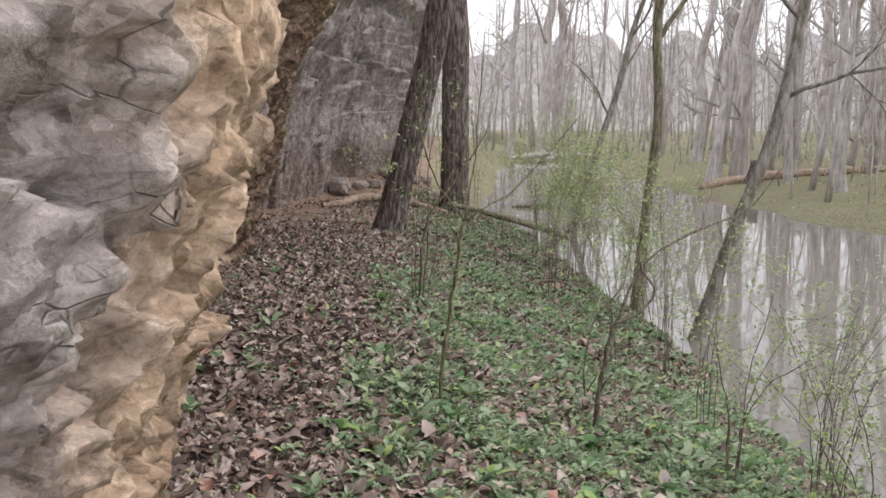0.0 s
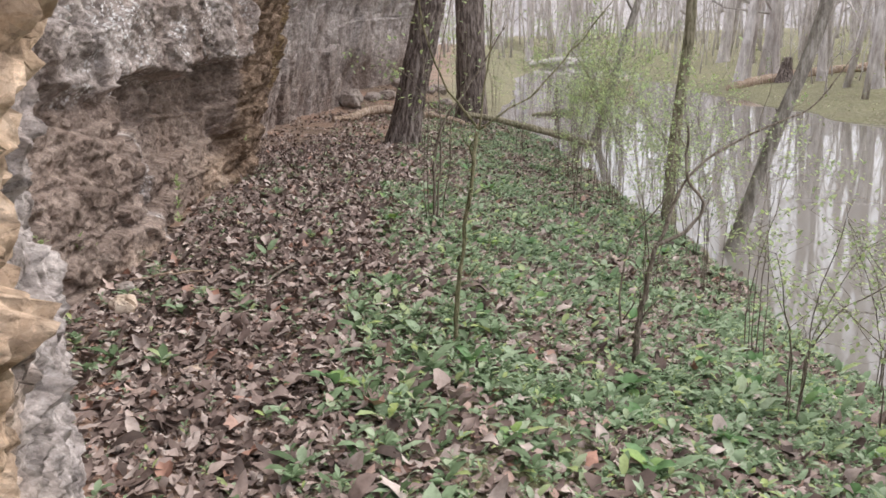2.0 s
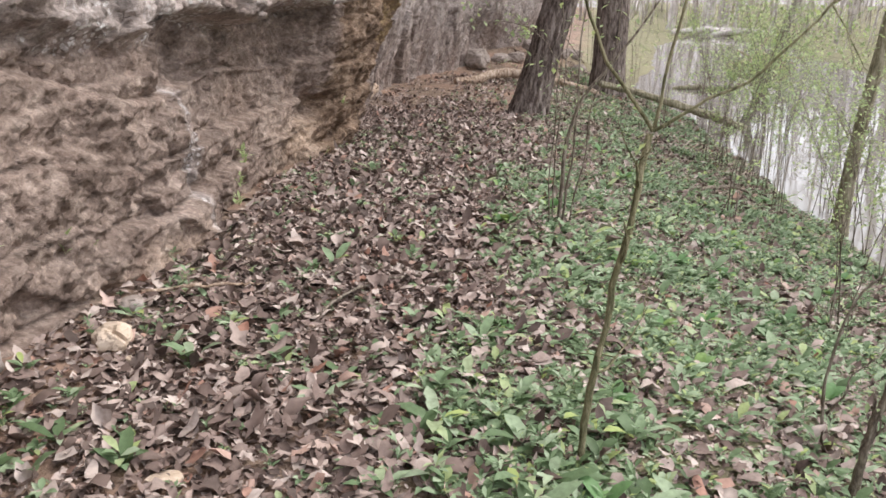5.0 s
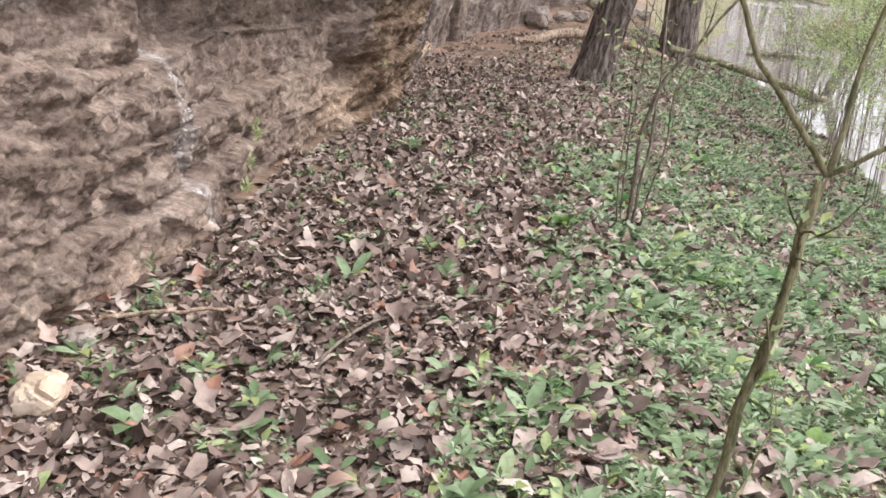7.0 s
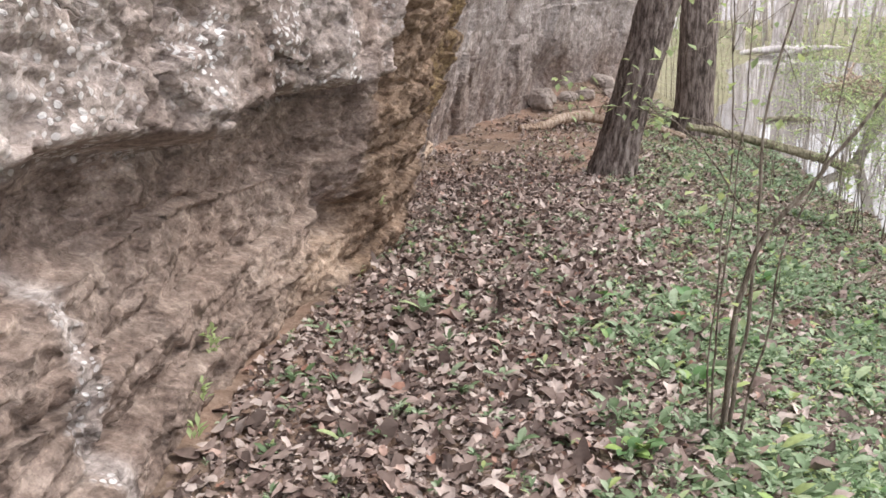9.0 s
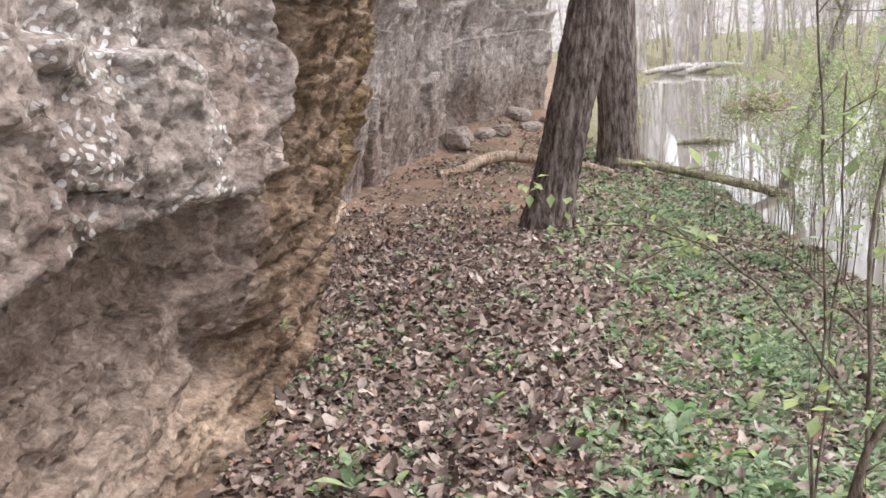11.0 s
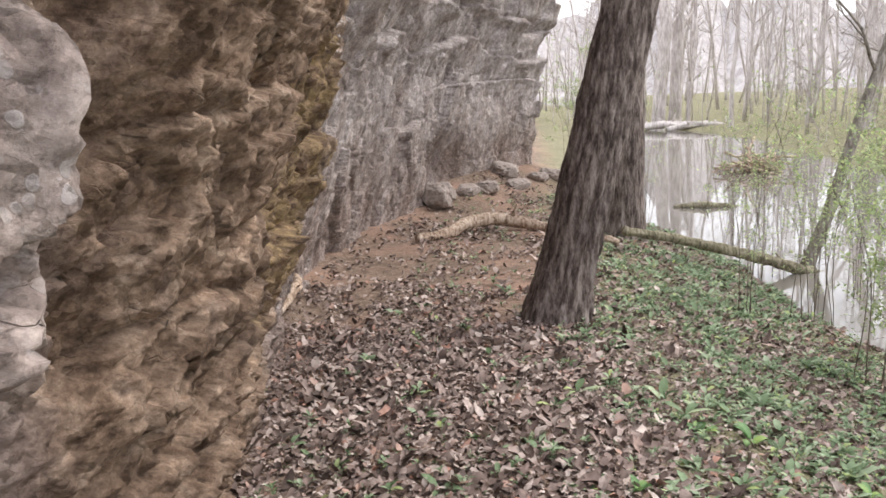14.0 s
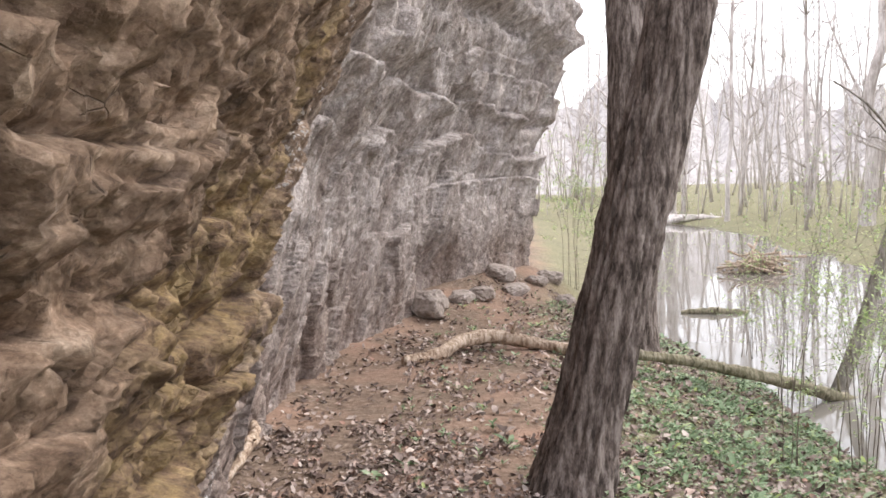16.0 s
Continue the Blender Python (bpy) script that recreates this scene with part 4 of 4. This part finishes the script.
# ---- logs, stones ----
def log(name, label, pts, radii, mat, seed, sides=18, n=60, stubs=3, rough=0.3, category="log"):
    r = np.random.default_rng(seed)
    root = new(name)
    base = np.array(pts[0], float)
    root.location = base
    g = Geo()
    p = curve_pts([np.array(q) - base for q in pts], n, 0.05, seed)
    g.tube(p, np.interp(np.linspace(0, 1, n), np.linspace(0, 1, len(radii)), radii), sides, rough, seed)
    g.build("log_body", mat, root)
    for k in range(stubs):
        i = int(r.integers(n // 5, n - 3))
        d = r.normal(0, 1, 3)
        d[2] = abs(d[2])
        d /= np.linalg.norm(d)
        s = Geo()
        rad = float(np.interp(i / n, np.linspace(0, 1, len(radii)), radii))
        s.tube([p[i], p[i] + d * rad * 2.0, p[i] + d * rad * r.uniform(2.5, 5)], [rad * 0.4, rad * 0.28, rad * 0.12], 7, 0.2, k)
        s.build("branch_stub", mat, root)
    return tagged(root, label, category)


def stump(x, y, h, rad, seed):
    """A broken stump with a flared foot."""
    root = new("stump")
    root.location = (x, y, float(ground_z(x, y)))
    trunk_mesh("stump_body", (0, 0, -0.15), (0.05, 0, h), rad, rad * 0.6, 20, 16, root, M_BARK, 0.8, 0.2, 0.02, seed)
    return tagged(root, "short dark broken stump on the far bank", "stump")


stump(12.0, 31.6, 0.9, 0.28, 5)


def gz(x, y, up=0.0):
    return (x, y, float(ground_z(x, y)) + up)


log("fallen_branch", "bleached bare fallen branch lying across the path", [gz(-2.58, 17.4, 0.05), gz(-2.2, 17.75, 0.07), gz(-1.95, 18.15, 0.16), gz(-1.5, 18.45, 0.18), gz(-1.05, 18.4, 0.10), gz(-0.3, 18.1, 0.07), gz(0.1, 18.0, 0.06)],
    [0.055, 0.075, 0.085, 0.085, 0.07, 0.06, 0.045], M_DEADWOOD, 61, 18, 70, 1, 0.25, "branch")
log("fallen_log", "long mossy fallen trunk sloping from the bank into water", [(0.1, 17.6, -0.16), (0.92, 18.1, -0.41), (1.67, 18.55, -0.65), (2.6, 18.95, -0.98), (3.45, 19.25, -1.28), (4.36, 19.5, -1.63)],
    [0.05, 0.06, 0.07, 0.075, 0.075, 0.06], M_MOSSWOOD, 62, 18, 80, 3)
log("fallen_log", "pale stripped fallen trunk across the far bank", [gz(9.9, 31.2, 0.1), gz(12.5, 32.6, 0.13), gz(15.5, 33.8, 0.15), gz(20.5, 36.4, 0.12)], [0.17, 0.19, 0.17, 0.10], M_DEADWOOD, 63, 14, 60, 6)
log("floating_log", "dark half-sunk log in the pond", [(2.2, 25.9, WATER), (2.9, 25.8, WATER + 0.05), (3.6, 25.9, WATER - 0.02)], [0.05, 0.08, 0.05], M_MOSSWOOD, 64, 12, 24, 2)
for k, (x, y) in enumerate([(6.5, 57), (8.0, 58.3), (9.0, 56.8), (7.4, 59.4)]):
    log("driftwood", "grey driftwood trunk stranded at the far pond edge", [(x - 1.8, y, WATER + 0.15), (x, y + 0.4 * (-1) ** k, WATER + 0.35), (x + 2.2, y + 0.3, WATER + 0.2)], [0.16, 0.2, 0.1], M_HAZE_BARK, 70 + k, 10, 24, 3)


def brush_pile(x, y, z, size, seed):
    r = np.random.default_rng(seed)
    g = Geo()
    for k in range(70):
        a, c = r.uniform(0, 6.28), np.array([r.normal(0, size * 0.35), r.normal(0, size * 0.3), abs(r.normal(0, size * 0.18))])
        d = np.array([math.cos(a), math.sin(a), r.normal(0, 0.35)]) * size * r.uniform(0.25, 0.7)
        g.tube([c - d, c + r.normal(0, 0.06, 3) * size, c + d], [0.035 * size, 0.03 * size, 0.012 * size], 5)
    ob = g.build("branch_heap", M_DEADWOOD)
    ob.location = (x, y, z)
    return tagged(ob, "tangled heap of grey dead branches in the pond", "branch heap", kind="stuff")


brush_pile(6.0, 33.3, WATER + 0.05, 1.15, 81)


def stone(name, label, x, y, z, size, seed, mat, flat=0.5):
    bm = bmesh.new()
    bmesh.ops.create_icosphere(bm, subdivisions=4, radius=1.0)
    v = np.array([w.co[:] for w in bm.verts])
    d1, d2, cv = cells(v[:, 0] * 1.3 + seed, v[:, 1] * 1.3 + v[:, 2] * 0.9, seed)
    k = 1 + 0.25 * (cv - 0.5) + 0.3 * fbm(v[:, 0] * 1.2 + seed, v[:, 1] * 1.2, v[:, 2] * 1.2, seed=seed) + 0.06 * fbm(v[:, 0] * 6, v[:, 1] * 6, v[:, 2] * 6, seed=seed + 1)
    v = np.clip(v * k[:, None], -0.9, 0.9) * np.array(size) 
    for w, c in zip(bm.verts, v):
        w.co = c
    me = bpy.data.meshes.new(name)
    bm.to_mesh(me)
    bm.free()
    me.materials.append(mat)
    ob = new(name, me)
    ob.location, ob.rotation_euler = (x, y, z), (0.1, -0.15, seed * 1.7)
    return tagged(ob, label, "stone")


def stone_material(name, a, b_, c_):
    m, nt, b = material(name, 0.9, 0.2)
    n = noise_tex(nt, obj_coord(nt), 16.0, 6, 0.7)
    nt.links.new(ramp(nt, n, [(0.3, a), (0.5, b_), (0.7, c_)]), b.inputs["Base Color"])
    bump(nt, b, n, 0.6, 0.01)
    return m


M_PALE_STONE = stone_material("pale_limestone_piece", (0.36, 0.27, 0.19), (0.56, 0.45, 0.35), (0.68, 0.58, 0.48))
M_GREY_STONE = stone_material("grey_limestone_piece", (0.16, 0.13, 0.11), (0.32, 0.27, 0.24), (0.46, 0.41, 0.38))
for k, (x, y, sx, sy, sz, mt) in enumerate([(-1.60, 4.30, 0.10, 0.07, 0.055, M_PALE_STONE), (-1.72, 4.62, 0.05, 0.04, 0.03, M_GREY_STONE), (-1.5, 4.22, 0.02, 0.018, 0.014, M_PALE_STONE), (-1.05, 3.62, 0.05, 0.035, 0.015, M_PALE_STONE),
                                              (-1.78, 3.9, 0.09, 0.07, 0.05, M_GREY_STONE), (-2.0, 11.2, 0.03, 0.025, 0.015, M_PALE_STONE), (-1.3, 12.0, 0.045, 0.03, 0.012, M_PALE_STONE)]):
    stone("stone", "loose limestone piece lying on leaf litter", x, y, float(ground_z(x, y)) + sz * 0.75, (sx, sy, sz), 3 + k, mt)
stone("boulder", "grey boulder fallen against the cliff foot", -2.62, 20.6, float(ground_z(-2.62, 20.6)) + 0.18, (0.27, 0.28, 0.25), 21, M_GREY_STONE)
for k, (x, y, s) in enumerate([(-1.9, 22.0, 0.3), (-1.3, 22.8, 0.26), (-1.6, 23.6, 0.35), (-0.9, 24.0, 0.25), (-0.4, 23.4, 0.22), (-2.2, 21.6, 0.24), (-0.6, 25.0, 0.3)]):
    stone("boulder", "pale broken rock slab below the cliff end", x, y, float(ground_z(x, y)) + s * 0.2, (s, s * 0.8, s * 0.5), 40 + k, M_GREY_STONE)
log("dead_root", "pale dead root sticking out at the cliff foot", [gz(-3.26, 13.35, 0.02), gz(-3.22, 13.6, 0.13), gz(-3.2, 13.9, 0.2), gz(-3.3, 14.2, 0.22)], [0.02, 0.035, 0.045, 0.03], M_DEADWOOD, 91, 10, 24, 1, 0.3, "root")
log("fallen_twig", "long thin dead twig lying on leaf litter", [gz(-1.05, 4.75, 0.03), gz(-0.85, 5.2, 0.05), gz(-0.6, 5.35, 0.04), gz(-0.35, 5.3, 0.03)], [0.006, 0.006, 0.005, 0.002], M_TWIG, 92, 7, 24, 3, 0.2, "twig")
log("fallen_twig", "pale thin stick lying by the cliff foot", [gz(-1.75, 4.75, 0.03), gz(-1.5, 4.9, 0.04), gz(-1.35, 5.15, 0.03)], [0.008, 0.007, 0.003], M_DEADWOOD, 93, 7, 20, 2, 0.2, "twig")
log("fallen_branch", "thin dark dead branch fallen on the wooded bank", [gz(0.9, 10.2, 0.04), gz(1.5, 11.4, 0.08), gz(2.3, 12.1, 0.06)], [0.02, 0.018, 0.008], M_TWIG, 94, 8, 30, 3, 0.2, "branch")

# ---- herbs and leaf litter ----
def lance_leaf(length, width, arch, segs=3):
    """A pointed leaf along +y, folded at the midrib."""
    u = np.linspace(0, 1, segs + 2)
    w = width * np.sin(np.pi * np.clip(u * 0.93 + 0.05, 0, 1)) ** 0.8
    y, z = length * u * (1 - 0.12 * arch * u), length * (0.75 * u - arch * u**2)
    v = [(0, y[0], z[0])]
    for k in range(1, segs + 1):
        v += [(-w[k] / 2, y[k], z[k] + 0.12 * w[k]), (0, y[k], z[k]), (w[k] / 2, y[k], z[k] + 0.12 * w[k])]
    v.append((0, y[-1], z[-1]))
    f = [[0, 2, 1], [0, 3, 2]]
    for k in range(segs - 1):
        a = 1 + 3 * k
        f += [[a, a + 1, a + 4], [a, a + 4, a + 3], [a + 1, a + 2, a + 5], [a + 1, a + 5, a + 4]]
    a, e = 1 + 3 * (segs - 1), 1 + 3 * segs
    f += [[a, a + 1, e], [a + 1, a + 2, e]]
    return np.array(v, float), np.array(f)


def clump(r, leaves, length, width, arch, segs=2, rise=0.0):
    """One herb of several leaves round a point, as a template."""
    vs, fs, off = [], [], 0
    for k in range(leaves):
        v, f = lance_leaf(length * r.uniform(0.6, 1.15), width * r.uniform(0.7, 1.2), arch * r.uniform(0.6, 1.3), segs)
        a, up = 2 * np.pi * (k + r.uniform(0, 0.8)) / leaves, r.uniform(0, rise)
        c, s = math.cos(a), math.sin(a)
        tilt = r.uniform(-0.25, 0.35)
        y, z = v[:, 1] * math.cos(tilt) - v[:, 2] * math.sin(tilt), v[:, 1] * math.sin(tilt) + v[:, 2] * math.cos(tilt)
        vs.append(np.stack([v[:, 0] * c - y * s, v[:, 0] * s + y * c, z + up], 1))
        fs.append(f + off)
        off += len(v)
    return np.concatenate(vs), np.concatenate(fs)


def free_spots(n, x0, x1, y0, y1, density, r):
    """Points on the ground, kept by a density from 0 to 1."""
    x, y = r.uniform(x0, x1, n), r.uniform(y0, y1, n)
    keep = (r.uniform(0, 1, n) < density(x, y)) & (x > cliff_base(y) + 0.02) & (x < shore(y) - 0.05)
    x, y = x[keep], y[keep]
    return np.stack([x, y, ground_z(x, y)], 1)


def herb_density(x, y):
    side = step(-0.15, 0.55, x - crest_x(y) + 0.35 * fbm(x * 0.9, y * 0.9, seed=51))
    patch = 0.13 + 0.87 * step(-0.06, 0.28, fbm(x * 2.1, y * 2.1, seed=52))
    thin = 1 - 0.65 * step(8.5, 10.5, y) * step(1.5, 0.6, x - crest_x(y)) 
    return np.clip(side * patch * thin + 0.035, 0, 1)


r = np.random.default_rng(61)
vs, fs = [], []
kinds = [(4, 0.13, 0.042, 0.5, 2, 0.02, 0.30), (7, 0.075, 0.03, 0.45, 2, 0.05, 0.32), (12, 0.045, 0.014, 0.3, 1, 0.07, 0.38)]
for leaves, length, width, arch, segs, rise, share in kinds:
    for variant in range(4):
        t, f = clump(r, leaves, length, width, arch, segs, rise)
        for count, y0, y1, size in ((25000, 0.8, 11.0, 0.54), (8500, 11.0, 23.0, 0.62)):
            p = free_spots(int(count * share), -2.4, 3.8, y0, y1, herb_density, r)
            p[:, 2] += 0.004
            v, ff = scatter(t, f, p, r.uniform(0, 6.28, len(p)), np.clip(r.lognormal(math.log(size), 0.34, len(p)), 0.25, 1.2))
            vs.append(v)
            fs.append(ff)
tagged(tri_object("ground_herbs", vs, fs, M_GREEN, None, True), "fresh green spring herbs carpeting the pond bank", "herbs", kind="stuff")

# single broad-leaved herbs close to the path
M_GREEN_ONE = leaf_material("broad_herb_leaf", [(0.0, (0.09, 0.19, 0.06)), (0.5, (0.17, 0.30, 0.13)), (1.0, (0.30, 0.42, 0.12))], True, 0.5, 0.25)
hr = np.random.default_rng(65)
made = []
for k in range(4):
    root = new("broad_leaved_herb")
    for q in range(5 + k % 3):
        v, f = lance_leaf(0.13 * hr.uniform(0.7, 1.1), 0.06 * hr.uniform(0.8, 1.2), 0.5 * hr.uniform(0.7, 1.3), 3)
        lf = tri_object("leaf", [v], [f], M_GREEN_ONE, root, True)
        lf.rotation_euler = (hr.uniform(-0.2, 0.5), 0, 6.28 * (q + hr.uniform(0, 0.7)) / (5 + k % 3))
        lf.location = (0, 0, hr.uniform(0, 0.04))
    tagged(root, "broad-leaved bright green herb growing through leaf litter", "herb", "broad-leaved herbs")
    made.append(root)
hs = free_spots(900, -1.6, 2.2, 3.2, 11.5, lambda x, y: np.clip(herb_density(x, y) * 0.4 - 0.012, 0, 1), hr)[:110]
for k, p in enumerate(hs):
    m = pose(p[0], p[1], p[2], 0, 0, hr.uniform(0, 360)) 
    if k < 4:
        made[k].matrix_basis = m
    else:
        copy_thing(made[k % 4], m @ Matrix.Scale(hr.uniform(0.55, 0.95), 4))
# green sprigs rooted in the rock
for k, (x, y, z) in enumerate([(-2.02, 6.43, 0.46), (-2.05, 6.22, 0.38), (-2.05, 6.4, 0.5), (-1.78, 4.45, 0.55), (-1.78, 4.6, 0.5), (-1.8, 4.05, 0.66), (-2.05, 6.1, 0.3), (-2.3, 8.5, 0.55), (-2.5, 10.9, 0.12), (-2.5, 11.1, 0.08)]):
    xs = cliff_x(np.array([y]), np.array([z]))[0]
    ob = new("rock_sprig")
    ob.location = (xs + 0.03, y, z)
    for q in range(11):
        v, f = lance_leaf(hr.uniform(0.03, 0.06), 0.018, 0.4, 1)
        lf = tri_object("leaf", [v], [f], M_SPRING, ob, True)
        lf.rotation_euler = (hr.uniform(-0.2, 0.9), 0, hr.uniform(0, 6.28))
        lf.location = (0, hr.normal(0, 0.012), hr.uniform(-0.02, 0.04))
    tagged(ob, "small yellow-green sprig rooted in a cliff crack", "herb", "sprigs on the cliff")


def dead_leaf(r, lobes):
    """A curled dry leaf about 1 long, lying flat, from its stalk along +y."""
    k = 12 if lobes else 8
    a = np.linspace(0, 2 * np.pi, k + 1)[:-1]
    rad = 0.36 + (0.09 * np.cos(a * lobes) if lobes else 0) + r.uniform(-0.07, 0.07, k)
    v = np.stack([rad * np.sin(a) * 0.78 * r.uniform(0.75, 1.1), 0.5 - rad * 1.35 * np.cos(a), 0 * a], 1)
    v = np.concatenate([[[0, 0.5, 0]], v])
    v[:, 2] = r.uniform(0.5, 1.9) * v[:, 0] ** 2 * r.choice([1, 1, -0.7]) + r.uniform(-0.8, 0.9) * (v[:, 1] - 0.5) ** 2 + r.normal(0, 0.06, k + 1)
    v[:, 2] -= v[:, 2].min()
    f = [[0, 1 + q, 1 + (q + 1) % k] for q in range(k)]
    return v, np.array(f)


def litter_density(x, y):
    d = np.where(x < crest_x(y) + 0.5 + 0.3 * fbm(x, y, seed=55), 1.0, 0.55)
    bare = step(12.6, 14.2, y + 0.6 * fbm(x * 1.2, y * 1.2, seed=56)) * step(0.2, -0.3, x - crest_x(y) - 0.4) * (0.55 + 0.45 * step(0.1, -0.1, fbm(x * 2.2, y * 2.2, seed=57)))
    wallfoot = step(0.0, 0.35, x - cliff_base(y) - 0.1 + 0.25 * fbm(x * 1.5, y * 1.5, seed=58))
    return d * (1 - 0.95 * bare) * (0.75 + 0.25 * wallfoot)


r = np.random.default_rng(71)
vs, fs = [], []
for variant in range(12):
    t, f = dead_leaf(r, [0, 5, 4, 0, 5, 0][variant % 6])
    for count, y0, y1, size in ((11500, 1.2, 9.0, 0.040), (6500, 9.0, 15.0, 0.044), (3200, 15.0, 24.0, 0.056), (2200, -4.0, 1.2, 0.056)):
        p = free_spots(count, -3.5, 3.6, y0, y1, litter_density, r)
        n = len(p)
        p[:, 2] += r.uniform(0.0, 0.024, n)
        v, ff = scatter(t, f, p, r.uniform(0, 6.28, n), np.clip(r.lognormal(math.log(size), 0.42, n), 0.016, 0.11), r.normal(0, 0.42, n))
        vs.append(v)
        fs.append(ff)
litter = tagged(tri_object("leaf_litter", vs, fs, M_LEAF), "thick litter of curled brown dead leaves", "leaf litter", kind="stuff")

# the leaves lying nearest the walked line, one by one
leaf_meshes = []
for variant in range(8):
    t, f = dead_leaf(r, [0, 3, 5, 4][variant % 4])
    me = bpy.data.meshes.new("leaf")
    me.from_pydata((t * 0.06).tolist(), [], f.tolist())
    me.materials.append(M_LEAF_ONE)
    leaf_meshes.append(me)
p = free_spots(1500, -2.0, 0.6, 3.0, 9.5, litter_density, r)[:280]
for k, q in enumerate(p):
    lf = new("leaf", leaf_meshes[k % 8])
    lf.parent = litter
    lf.location = (q[0], q[1], q[2] + 0.02)
    lf.rotation_euler = (r.normal(0, 0.25), r.normal(0, 0.25), r.uniform(0, 6.28))
    s = r.uniform(0.7, 1.35)
    lf.scale = (s, s, s)
